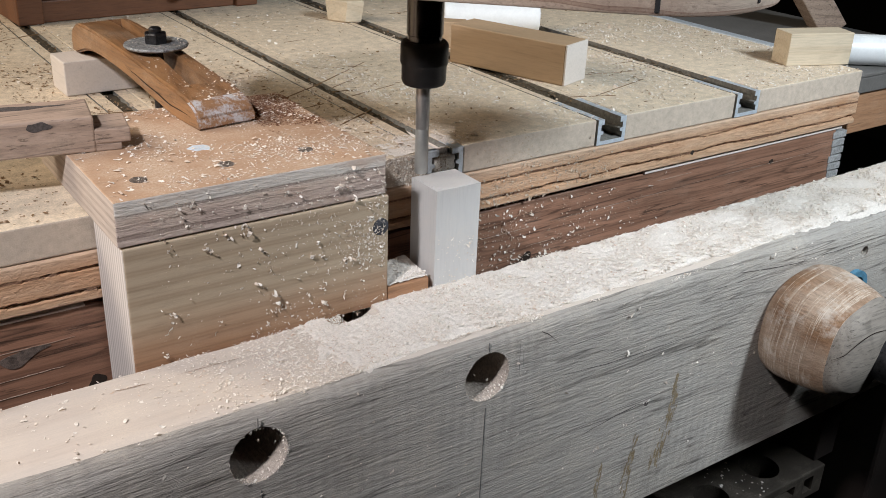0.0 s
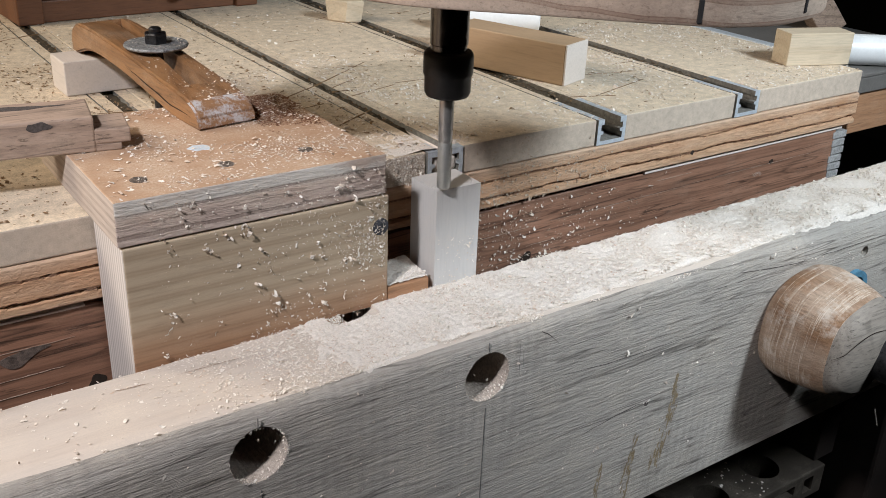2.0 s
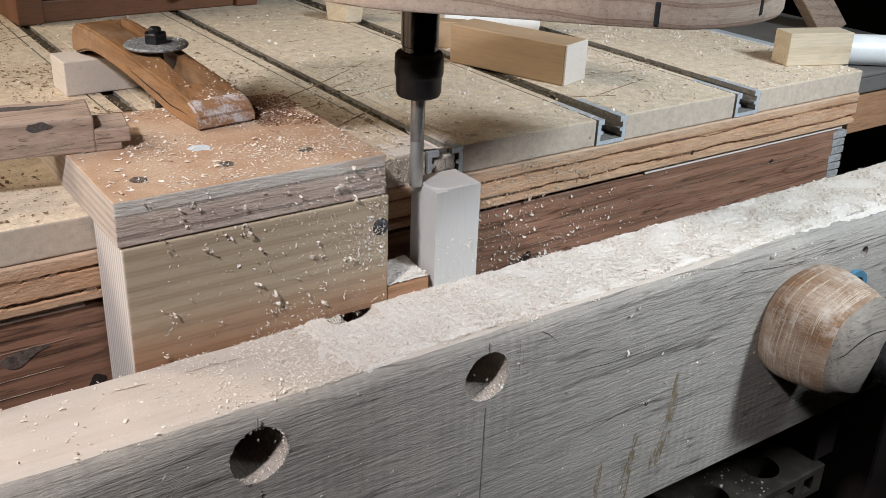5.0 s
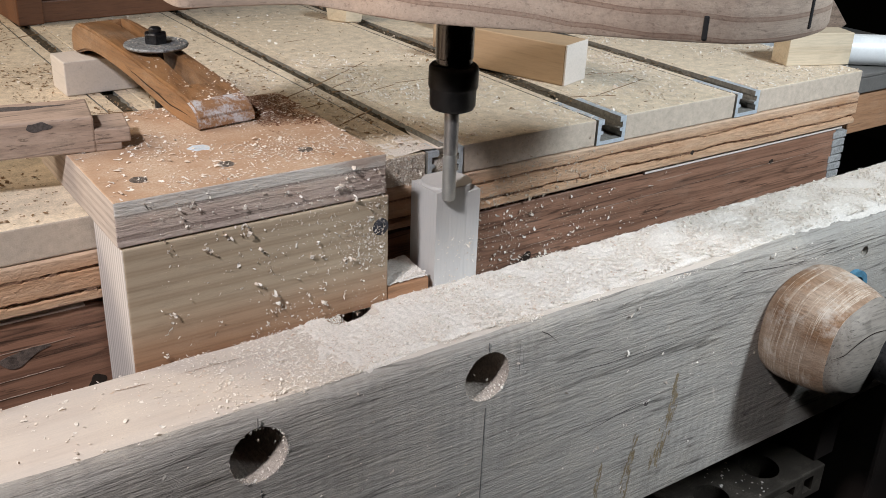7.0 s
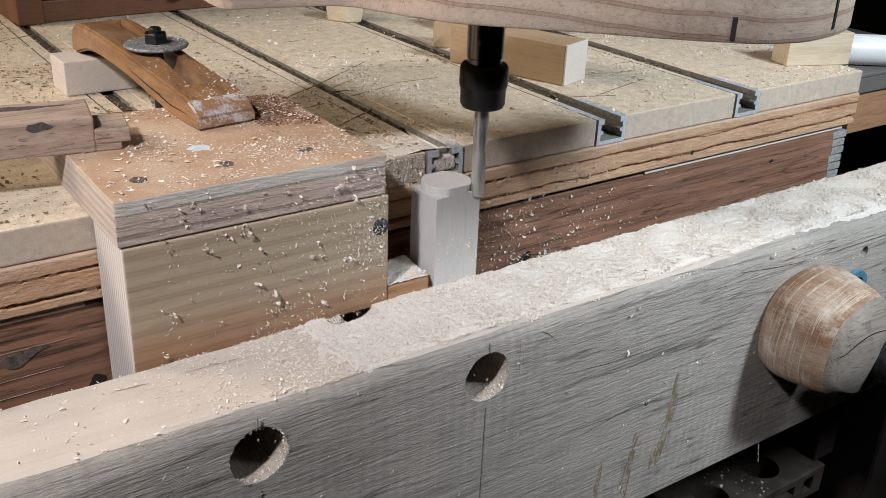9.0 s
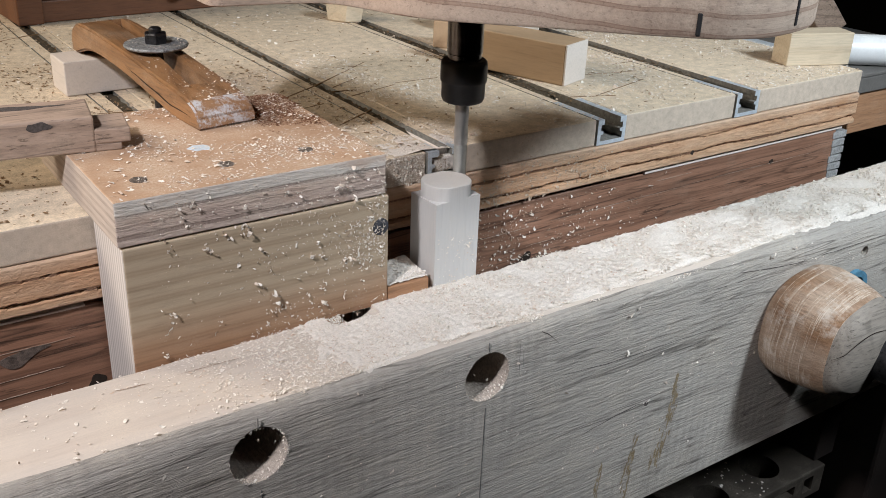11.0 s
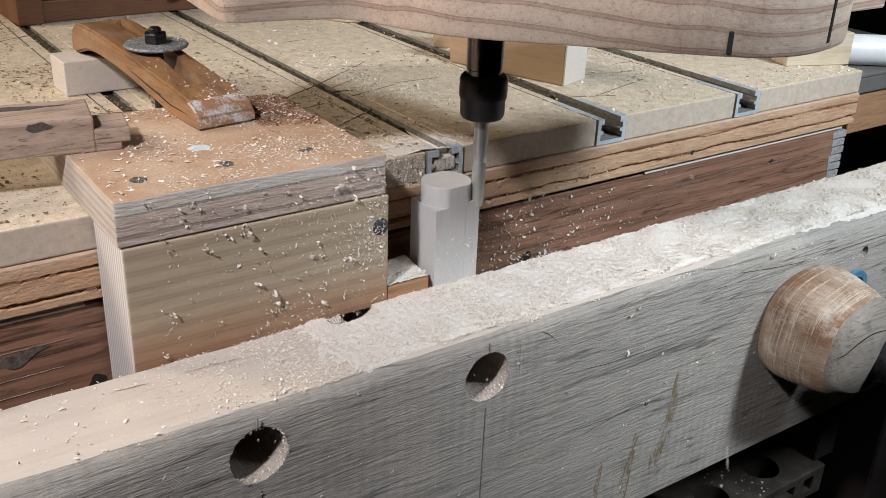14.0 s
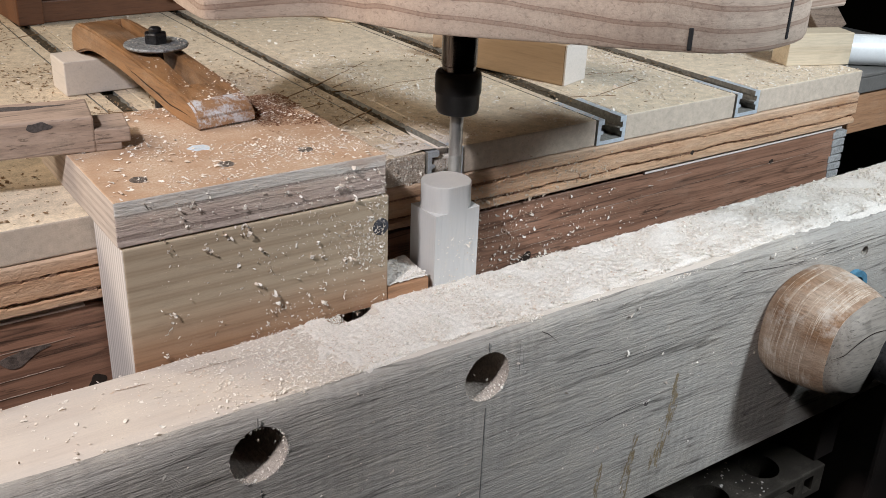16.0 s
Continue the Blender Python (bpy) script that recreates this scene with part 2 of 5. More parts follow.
M_RED = wood("red_brown_frame_wood", (0.20, 0.082, 0.038), (0.10, 0.038, 0.017), "x", 200, rough=0.5)
M_NAIL = plain("dark_hole", (0.022, 0.013, 0.008), 1.0)
M_STEEL = plain("turned_steel", (0.16, 0.15, 0.145), 0.20, 1.0, 0.1, 200, 0.05)
M_SHANK = plain("polished_shank_steel", (0.60, 0.585, 0.57), 0.36, 0.85, 0.1, 300, 0.03)
M_BIT = plain("spinning_cutter_steel", (0.52, 0.52, 0.50), 0.42, 0.7, 0.1, 300, 0.05)
M_HOLE = plain("bored_hole_wood", (0.45, 0.38, 0.325), 0.9, 0, 0.4, 700, 0.8)
M_GLUE = plain("dried_brown_glue", (0.27, 0.205, 0.125), 0.7, 0, 0.45, 250, 0.6)
M_GAP = plain("grey_gap_line", (0.16, 0.155, 0.15), 0.7, 0, 0.7, 120, 0.2)
M_BLACK = plain("blackened_steel", (0.015, 0.014, 0.014), 0.38, 0.3, 0.3, 300, 0.1)
M_ZINC = plain("dull_zinc", (0.30, 0.31, 0.32), 0.4, 0.4, 0.95, 700, 0.8)
M_ALU = plain("aluminium", (0.58, 0.63, 0.68), 0.5, 0.45, 0.2, 400, 0.3)
# packed brown dust, its colour darkened for the shade down in the slots
M_SHADED_SLOT_DUST = plain("shade_darkened_slot_dust", (0.065, 0.048, 0.028), 0.95, 0, 0.6, 500, 0.9)
# dusty rail insides with the shade of the recess put into the colour
M_RAIL_SHADE = plain("shade_darkened_rail_inside", (0.19, 0.18, 0.16), 0.8, 0, 0.5, 500, 0.6)
M_DUST = plain("fine_sawdust", (0.75, 0.685, 0.62), 0.95, 0, 0.22, 1100, 0.7)
M_RUST = plain("rusty_dusty_screw", (0.16, 0.13, 0.11), 0.6, 0.3, 0.8, 900, 0.8)
# tone of the flakes that imitate the shadow behind the clamp toe
M_TOESHADE = plain("red_brown_toe_shade", (0.19, 0.085, 0.045), 0.9, 0, 0.4, 600)
M_CRUMB = plain("brown_bark_crumbs", (0.20, 0.12, 0.06), 0.9, 0, 0.4, 400)
M_DARKSTEEL = plain("oiled_bolt_steel", (0.06, 0.06, 0.065), 0.3, 0.9, 0.5, 500, 0.3)
M_INK = plain("black_marker_ink", (0.016, 0.015, 0.016), 0.9)
M_WHITEPL = plain("white_plastic", (0.78, 0.78, 0.78), 0.4, 0, 0.05, 60, 0.05)
M_BLUE = plain("blue_plastic", (0.07, 0.19, 0.28), 0.5, 0, 0.4, 300)
M_BLUEGLUE = plain("bluish_white_glue", (0.58, 0.65, 0.72), 0.5, 0, 0.2, 300, 0.3)
M_SMEAR = plain("blue_grey_glue_film", (0.12, 0.092, 0.078), 0.5, 0, 0.9, 350, 0.5)
M_KNOT = plain("dark_filled_knot", (0.085, 0.07, 0.065), 0.8, 0, 0.6, 900, 0.8)
M_DARKKNOT = plain("dusty_dark_knot", (0.05, 0.052, 0.062), 0.7, 0, 0.98, 900, 0.9)
M_DIMCHIP = plain("brown_wood_flakes", (0.46, 0.36, 0.27), 0.9, 0, 0.3, 500, 0.2)
M_JOINT = plain("grey_glued_end_grain", (0.31, 0.305, 0.30), 0.85, 0, 0.5, 500, 0.6)


def flakes(name, tones, rough=0.8):
    """Loose wood flakes, each of its own tone."""
    m, nt, b = nodes_of(name, rough)
    geo = nt.nodes.new("ShaderNodeNewGeometry")
    col = ramp(nt, geo.outputs["Random Per Island"], tones)
    spot = noise_tex(nt, coords(nt, (1, 1, 1)), 1500, 3, 0.7)
    col = mix(nt, 0.6, col, ramp(nt, spot, [(0.3, g(0.75)), (0.6, g(1.05))]), "MULTIPLY")
    link(nt, col, b.inputs["Base Color"])
    return m


M_CHIP = flakes("wood_chips", [(0.0, (0.58, 0.44, 0.34)), (0.10, (0.68, 0.575, 0.48)), (0.4, (0.74, 0.665, 0.585)), (0.75, (0.79, 0.725, 0.65)), (1.0, (0.84, 0.79, 0.73))])
# near-black base colour stands in for the deep shade of the room
M_ROOM = plain("shade_black_workshop", (0.012, 0.011, 0.010), 0.9, 0, 0.3, 8)
M_GREYBAR = plain("grey_painted_bar", (0.16, 0.15, 0.14), 0.5, 0.2, 0.2, 60)
# both timbers darkened to near black for the shade under the bench
M_BENCH = wood("shade_darkened_shelf_timber", (0.036, 0.026, 0.018), (0.020, 0.014, 0.010), "x", 500, ring_amount=0.4, stain=0.5, dust=0.15)
M_SHADEWOOD = wood("shade_darkened_bench_timber", (0.024, 0.014, 0.010), (0.012, 0.007, 0.005), "x", 200, stain=0.6)


# ---- building helpers ----
def thing(name, at, label, category, group="", kind=""):
    e = new(name)
    e.empty_display_size = 0.01
    e.location = at
    return tagged(e, label, category, group, kind)


def world_at(ob):
    v = Vector((0, 0, 0))
    while ob:
        v += ob.location
        ob = ob.parent
    return v


def part(name, bm, material, parent=None, label="", smooth=False):
    """Link a bmesh, built in world space, as one mesh object under parent."""
    if parent:
        bmesh.ops.translate(bm, verts=bm.verts, vec=-world_at(parent))
    bmesh.ops.recalc_face_normals(bm, faces=bm.faces)
    me = bpy.data.meshes.new(name)
    bm.to_mesh(me)
    bm.free()
    mats = material if isinstance(material, (list, tuple)) else [material]
    for m in mats:
        me.materials.append(m)
    if smooth:
        for p in me.polygons:
            p.use_smooth = True
        me.set_sharp_from_angle(angle=radians(40))
    ob = new(name, me)
    if parent:
        ob.parent = parent
    if label:
        ob["label"] = label
    return ob


def box(x0, x1, y0, y1, z0, z1, bevel=0.0, segs=2, bm=None):
    bm2 = bmesh.new()
    bmesh.ops.create_cube(bm2, size=1.0)
    for v in bm2.verts:
        v.co = Vector((x0 + (v.co.x + 0.5) * (x1 - x0), y0 + (v.co.y + 0.5) * (y1 - y0), z0 + (v.co.z + 0.5) * (z1 - z0)))
    if bevel:
        bmesh.ops.bevel(bm2, geom=bm2.edges[:], offset=bevel, segments=segs, affect="EDGES", profile=0.5)
    if bm is None:
        return bm2
    me = bpy.data.meshes.new("tmp")
    bm2.to_mesh(me)
    bm2.free()
    bm.from_mesh(me)
    bpy.data.meshes.remove(me)
    return bm


def lathe(profile, n=40, m=None):
    """Turn (radius, height) rows about z, then move by m."""
    bm = bmesh.new()
    rings = []
    for r, z in profile:
        if r < 1e-6:
            rings.append([bm.verts.new((0, 0, z))])
        else:
            rings.append([bm.verts.new((r * math.cos(2 * math.pi * i / n), r * math.sin(2 * math.pi * i / n), z)) for i in range(n)])
    for a, b in zip(rings, rings[1:]):
        for i in range(n):
            j = (i + 1) % n
            if len(a) == 1 and len(b) == 1:
                continue
            if len(a) == 1:
                bm.faces.new((a[0], b[i], b[j]))
            elif len(b) == 1:
                bm.faces.new((a[i], a[j], b[0]))
            else:
                bm.faces.new((a[i], a[j], b[j], b[i]))
    for end in (rings[0], rings[-1]):
        if len(end) > 2:
            bm.faces.new(end)
    if m is not None:
        bmesh.ops.transform(bm, matrix=m, verts=bm.verts)
    return bm


def prism(points, z0, z1, bevel=0.0, segs=2):
    bm = bmesh.new()
    f = bm.faces.new([bm.verts.new((x, y, z0)) for x, y in points])
    r = bmesh.ops.extrude_face_region(bm, geom=[f])
    bmesh.ops.translate(bm, verts=[v for v in r["geom"] if isinstance(v, bmesh.types.BMVert)], vec=(0, 0, z1 - z0))
    bmesh.ops.recalc_face_normals(bm, faces=bm.faces)
    if bevel:
        es = [e for e in bm.edges if abs(e.verts[0].co.z - e.verts[1].co.z) < 1e-6]
        bmesh.ops.bevel(bm, geom=es, offset=bevel, segments=segs, affect="EDGES", profile=0.5)
    return bm


def carve(ob, cutters):
    """Take the cutters' shapes out of ob for good."""
    temp = []
    for c in cutters:
        bmesh.ops.recalc_face_normals(c, faces=c.faces)
        me = bpy.data.meshes.new("cut")
        c.to_mesh(me)
        c.free()
        co = new("cut", me)
        temp.append(co)
        md = ob.modifiers.new("cut", "BOOLEAN")
        md.operation, md.object, md.solver = "DIFFERENCE", co, "EXACT"
    bpy.context.view_layer.update()
    me = bpy.data.meshes.new_from_object(ob.evaluated_get(bpy.context.evaluated_depsgraph_get()))
    ob.modifiers.clear()
    ob.data = me
    for co in temp:
        old = co.data
        bpy.data.objects.remove(co)
        bpy.data.meshes.remove(old)
    return ob


def faces_by(ob, rule):
    """Give faces the material index that rule(centre, normal) returns."""
    for p in ob.data.polygons:
        p.material_index = rule(p.center, p.normal)


def smooth_closed(points, per=8):
    """A closed Catmull-Rom curve through the points."""
    out, n = [], len(points)
    for i in range(n):
        p = [Vector((*points[(i + k - 1) % n], 0)) for k in range(4)]
        for j in range(per):
            t = j / per
            v = 0.5 * ((2 * p[1]) + (p[2] - p[0]) * t + (2 * p[0] - 5 * p[1] + 4 * p[2] - p[3]) * t * t + (3 * p[1] - p[0] - 3 * p[2] + p[3]) * t ** 3)
            out.append((v.x, v.y))
    return out


# ---- the table ----
TOP, MDF_B, PLY_B, FRONT = 0.0042, -0.0097, -0.0300, 0.0235
BACK, XL, XR = 0.75, -0.60, 0.335

table = thing("router_table", (0.0, 0.3, -0.14), "dusty fibreboard machine bed with metal slots over plywood", "table")
TRACKS = [15.0 - 104.5 * k for k in (4, 3, 2, 1)] + [15.0, 119.0, 225.0]
edges = [XL] + [e for c in TRACKS for e in ((c - 10.2) / 1000, (c + 10.2) / 1000)] + [XR]
for i in range(0, len(edges), 2):
    ob = part("slab", box(edges[i], edges[i + 1], FRONT, BACK, MDF_B, TOP, 0.0008, 2), [M_MDF, M_MDF_EDGE], table)
    faces_by(ob, lambda c, n: 0 if n.z > 0.5 else 1)
for c in TRACKS:
    x = c / 1000
    y0, y1 = FRONT - 0.0008, BACK
    lip = 36 if c < 50 else 56
    rows = [(-98, -139), (98, -139), (98, -1), (lip, -1), (lip, -30), (75, -30), (75, -60), (58, -66), (58, -80), (75, -84), (75, -117), (-75, -117), (-75, -84), (-58, -80), (-58, -66), (-75, -60), (-75, -30), (-lip, -30), (-lip, -1), (-98, -1)]
    bm = bmesh.new()
    f = bm.faces.new([bm.verts.new((x + px / 10000, y0, TOP + pz / 10000 * 0.98)) for px, pz in rows])
    r = bmesh.ops.extrude_face_region(bm, geom=[f])
    bare = 0.036 if c > 50 else 0.012
    bmesh.ops.translate(bm, verts=[v for v in r["geom"] if isinstance(v, bmesh.types.BMVert)], vec=(0, bare, 0))
    r = bmesh.ops.extrude_face_region(bm, geom=[q for q in r["geom"] if isinstance(q, bmesh.types.BMFace)])
    bmesh.ops.translate(bm, verts=[v for v in r["geom"] if isinstance(v, bmesh.types.BMVert)], vec=(0, y1 - y0 - bare, 0))
    inner = [q for q in bm.faces if abs(q.normal.y) > 0.5 and y0 + 0.001 < q.calc_center_median().y < y1 - 0.001]
    bmesh.ops.delete(bm, geom=inner, context="FACES_ONLY")
    ob = part("slot_rail", bm, [M_ALU, M_RAIL_SHADE, M_MDF], table, "grey aluminium slot rail, dusty")
    # inner rail faces take the shade-dark tone, front ends stay bare metal
    faces_by(ob, lambda c, n: 0 if abs(n.y) > 0.5 else (1 if not (n.z > 0.5 and c.z > TOP + 0.139) else (2 if c.y + 0.3 > FRONT + 0.06 else 0)))


def torn_edge():
    """Plywood base whose front edge is torn open along two glue lines."""
    bm = box(XL, XR, FRONT + 0.0035, BACK, PLY_B, MDF_B - 0.0003)
    nx, nz, h = 800, 30, MDF_B - 0.0003 - PLY_B
    grid = []
    for i in range(nx + 1):
        x = XL + (XR - XL) * i / nx
        col = []
        for j in range(nz + 1):
            u = j / nz
            d = 0.00025 * noise.noise(Vector((x * 160, u * 9, 2))) + 0.00015 * noise.noise(Vector((x * 700, u * 30, 5)))
            for c, wide, deep in ((0.22, 0.085, 0.0024), (0.66, 0.06, 0.0022)):
                mid = c + 0.045 * noise.noise(Vector((x * 22, c * 9, 0))) + 0.02 * noise.noise(Vector((x * 120, c * 9, 3)))
                w = wide * (0.45 + 1.2 * noise.noise(Vector((x * 26, c * 31, 1))) + 0.6 * noise.noise(Vector((x * 260, c * 17, 7))))
                if w > 0.008:
                    d += deep * min(1.0, max(0.0, 1.25 * (1 - abs(u - mid) / w)))
            if j in (0, nz):
                d += 0.0006
            col.append(bm.verts.new((x, FRONT - 0.001 + max(-0.0004, d), PLY_B + h * u)))
        grid.append(col)
    for a, b in zip(grid, grid[1:]):
        for j in range(nz):
            bm.faces.new((a[j], b[j], b[j + 1], a[j + 1]))
    for j in (0, nz):
        for a, b in zip(grid, grid[1:]):
            p, q = a[j].co, b[j].co
            bm.faces.new((a[j], b[j], bm.verts.new((q.x, FRONT + 0.0045, q.z)), bm.verts.new((p.x, FRONT + 0.0045, p.z))))
    return part("plywood_base", bm, M_PLY, table, "rough torn layered plywood base")


torn_edge()
part("pale_edge_strip", box(0.150, XR - 0.008, FRONT + 0.0012, FRONT + 0.02, PLY_B - 0.0027, PLY_B - 0.0016), M_BLOCK, table, "thin pale strip under the plywood")
part("pale_edge_strip", box(XL, -0.1500, FRONT + 0.0012, FRONT + 0.02, PLY_B - 0.0029, PLY_B - 0.0022), M_BLOCK, table, "thin pale strip under the plywood")
part("apron", box(XL, XR - 0.012, FRONT + 0.0022, FRONT + 0.03, -0.14, PLY_B - 0.0029, 0.0006), M_APRON, table, "dark brown hardwood apron board")


# ---- the vise in front of the table ----
JAW_T, JAW_B, JAW_F, JAW_K = -0.0450, -0.1700, -0.0580, -0.0112


def arris(x):
    """How far the jaw's front top edge is worn round at x."""
    return 0.0062 + 0.0048 * min(1, max(0, (-0.05 - x) / 0.15)) + 0.0130 * min(1, max(0, (x - 0.12) / 0.16))


def vise_jaw():
    """Heavy board with a worn, rounded front arris and two bored dog holes."""
    th = thing("vise_jaw", (0.05, -0.034, JAW_B), "heavy pale weathered wooden vise jaw board with round dog holes", "vise jaw")
    bm = bmesh.new()
    rows = []
    n = 260
    for i in range(n + 1):
        x = -0.42 + 0.95 * i / n
        w = noise.noise(Vector((x * 14, 3.1, 0))) * 0.0012 + noise.noise(Vector((x * 70, 8.1, 0))) * 0.0005
        r = arris(x) + 0.0012 * noise.noise(Vector((x * 9, 1.7, 0)))
        pr = [(JAW_K, JAW_B), (JAW_K, JAW_T - 0.001), (JAW_K - 0.001, JAW_T + 0.0003 * noise.noise(Vector((x * 60, 0, 5))))]
        for k in range(1, 6):
            pr.append((JAW_K + (JAW_F + r - JAW_K) * k / 6, JAW_T + 0.0004 * noise.noise(Vector((x * 30, k * 2.0, 1)))))
        for k in range(5):
            a = math.pi / 2 * k / 4
            pr.append((JAW_F + r - r * math.sin(a) + w, JAW_T - r + r * math.cos(a) - abs(w) * 0.6))
        for k in range(1, 5):
            pr.append((JAW_F + w * 0.15, JAW_T - r - (JAW_T - r - JAW_B) * k / 4))
        rows.append([bm.verts.new((x, y, z)) for y, z in pr])
    m = len(rows[0])
    for a, b in zip(rows, rows[1:]):
        for k in range(m):
            bm.faces.new((a[k], a[(k + 1) % m], b[(k + 1) % m], b[k]))
    bm.faces.new(rows[0][::-1])
    bm.faces.new(rows[-1])
    ob = part("board", bm, [M_JAW, M_JAWTOP, M_HOLE], None, smooth=True)
    cuts = [lathe([(0.0112, -0.06), (0.0112, 0.06)], 36, pose(x, -0.035, -0.0632, 90, 0, 0)) for x in (-0.1172, -0.0172)]
    cuts.append(lathe([(0.0032, -0.06), (0.0032, 0.06)], 16, pose(0.2415, -0.05, -0.067, 90, 0, 0)))
    cuts.append(prism([(-0.0665, -0.0100), (-0.0655, -0.0165), (-0.0600, -0.0190), (-0.0520, -0.0172), (-0.0455, -0.0135), (-0.0450, -0.0100)], -0.056, -0.04))
    carve(ob, cuts)
    inner = lambda c, n: abs(n.y) < 0.5 and any(math.hypot(c.x - x, c.z + 0.0632) < 0.0118 for x in (-0.1172, -0.0172))
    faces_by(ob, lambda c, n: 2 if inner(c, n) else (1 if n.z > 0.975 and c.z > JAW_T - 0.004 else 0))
    ob.data.transform(Matrix.Translation(-th.location))
    ob.parent = th
    for x, y in ((-0.1172, -0.0632), (-0.0172, -0.0632)):
        part("pencil_line", box(x - 0.0001, x + 0.0001, JAW_F - 0.0004, JAW_F + 0.0002, -0.168, -0.078), M_GAP, ob, "faint pencil centre line")
        part("pencil_line", box(x - 0.0001, x + 0.0001, JAW_F - 0.0004, JAW_F + 0.0002, -0.0515, -0.0475), M_GAP, ob, "faint pencil centre line")
    rng = random.Random(21)
    for x, z, h, wide, count in ((0.1010, -0.0970, 0.058, 0.0056, 55), (0.0770, -0.1230, 0.046, 0.0050, 34), (0.0560, -0.1330, 0.030, 0.0030, 16)):
        bm = bmesh.new()
        for q in range(count):
            u = rng.uniform(0.0, 0.93) ** 0.8
            cx = x - 0.008 * u ** 2 + rng.gauss(0, 0.15 + 0.55 * u) * wide * 0.8
            cz, ln, w = z - h * u, rng.uniform(0.002, 0.008), rng.uniform(0.00015, 0.0007)
            left, right = [], []
            for k in range(7):
                e = k / 6
                ww = w * math.sin(math.pi * (0.08 + 0.84 * e)) * rng.uniform(0.5, 1.3)
                xx = cx - 0.12 * ln * e + rng.uniform(-0.5, 0.5) * w
                left.append((xx - ww, cz - ln * e))
                right.append((xx + ww, cz - ln * e))
            bm.faces.new([bm.verts.new((px, JAW_F - 0.00012 - q * 0.000002, pz)) for px, pz in left + right[::-1]])
        part("glue_drip", bm, M_GLUE, ob, "dried brown glue run")
    marks = (("gouge", M_NAIL, 0.0005, ((0.0101, -0.0500), (0.0140, -0.0524), (0.0165, -0.0546), (0.0207, -0.0590)), "dark gouge across the grain"),
             ("pencil_mark", M_GAP, 0.00018, ((-0.0010, -0.0510), (-0.0008, -0.0600), (-0.0004, -0.0688)), "faint pencil stroke"),
             ("pencil_mark", M_GAP, 0.00018, ((0.0008, -0.0545), (0.0030, -0.0575), (0.0072, -0.0603)), "faint pencil stroke"),
             ("pencil_mark", M_GAP, 0.00016, ((0.0011, -0.0557), (0.0012, -0.0590), (0.0015, -0.0645)), "faint pencil stroke"),
             ("grain_split", M_KNOT, 0.00022, ((0.0400, -0.1135), (0.0470, -0.1115), (0.0596, -0.1103), (0.0688, -0.1092), (0.0750, -0.1085), (0.0800, -0.1098)), "dark split running into a knot"),
             ("grain_split", M_KNOT, 0.00025, ((0.1300, -0.0530), (0.1500, -0.0560), (0.1750, -0.0590), (0.2100, -0.0600), (0.2600, -0.0605)), "long dark split in the grain"),
             ("grain_split", M_KNOT, 0.0002, ((0.0850, -0.0540), (0.1050, -0.0575), (0.1300, -0.0590), (0.1500, -0.0585)), "long dark split in the grain"),
             ("grain_split", M_KNOT, 0.0002, ((0.0250, -0.0760), (0.0600, -0.0790), (0.1000, -0.0800), (0.1400, -0.0815)), "long dark split in the grain"))
    for way in (((-0.1560, -0.0208), (-0.1407, -0.0219)), ((-0.1330, -0.0216), (-0.1180, -0.0219), (-0.1060, -0.0223))):
        bm = bmesh.new()
        pairs = []
        for k in range(17):
            u = k / 16 * (len(way) - 1)
            a, b = way[min(int(u), len(way) - 2)], way[min(int(u), len(way) - 2) + 1]
            f = u - min(int(u), len(way) - 2)
            px, py = a[0] + (b[0] - a[0]) * f, a[1] + (b[1] - a[1]) * f + 0.0004 * noise.noise(Vector((k * 0.4, 2.0, 0)))
            w = 0.00022 * math.sin(math.pi * (k + 0.5) / 17) * rng.uniform(0.5, 1.2)
            pairs.append((bm.verts.new((px, py - w, JAW_T + 0.00035)), bm.verts.new((px, py + w, JAW_T + 0.00035))))
        for (a, b), (c, d) in zip(pairs, pairs[1:]):
            bm.faces.new((a, b, d, c))
        part("grain_split", bm, M_BAR, ob, "thin brown split along the grain")
    for nm, mat, w, way, lab in marks:
        line = []
        for (xa, za), (xb, zb) in zip(way, way[1:]):
            line += [(xa + (xb - xa) * k / 8, za + (zb - za) * k / 8) for k in range(8)]
        line.append(way[-1])
        bm = bmesh.new()
        pairs = []
        for k, (px, pz) in enumerate(line):
            pz += 0.0006 * noise.noise(Vector((px * 90, 4, 0))) * (nm == "grain_split")
            ww = w * (0.35 + 0.65 * math.sin(math.pi * (k + 0.5) / len(line))) * rng.uniform(0.6, 1.3)
            pairs.append((bm.verts.new((px - ww * 0.7, JAW_F - 0.00016, pz + ww)), bm.verts.new((px + ww * 0.7, JAW_F - 0.00016, pz - ww))))
        for (a, b), (c, d) in zip(pairs, pairs[1:]):
            bm.faces.new((a, b, d, c))
        part(nm, bm, mat, ob, lab)
    for x, z in ((0.0812, -0.1104),):
        part("knot", lathe([(0.0, -0.0003), (0.0014, -0.0003), (0.0012, 0.0001), (0.0, 0.0002)], 14, pose(x, JAW_F, z, 90, 0, 0)), M_KNOT, ob, "small brown pin knot")
    return th


vise_jaw()


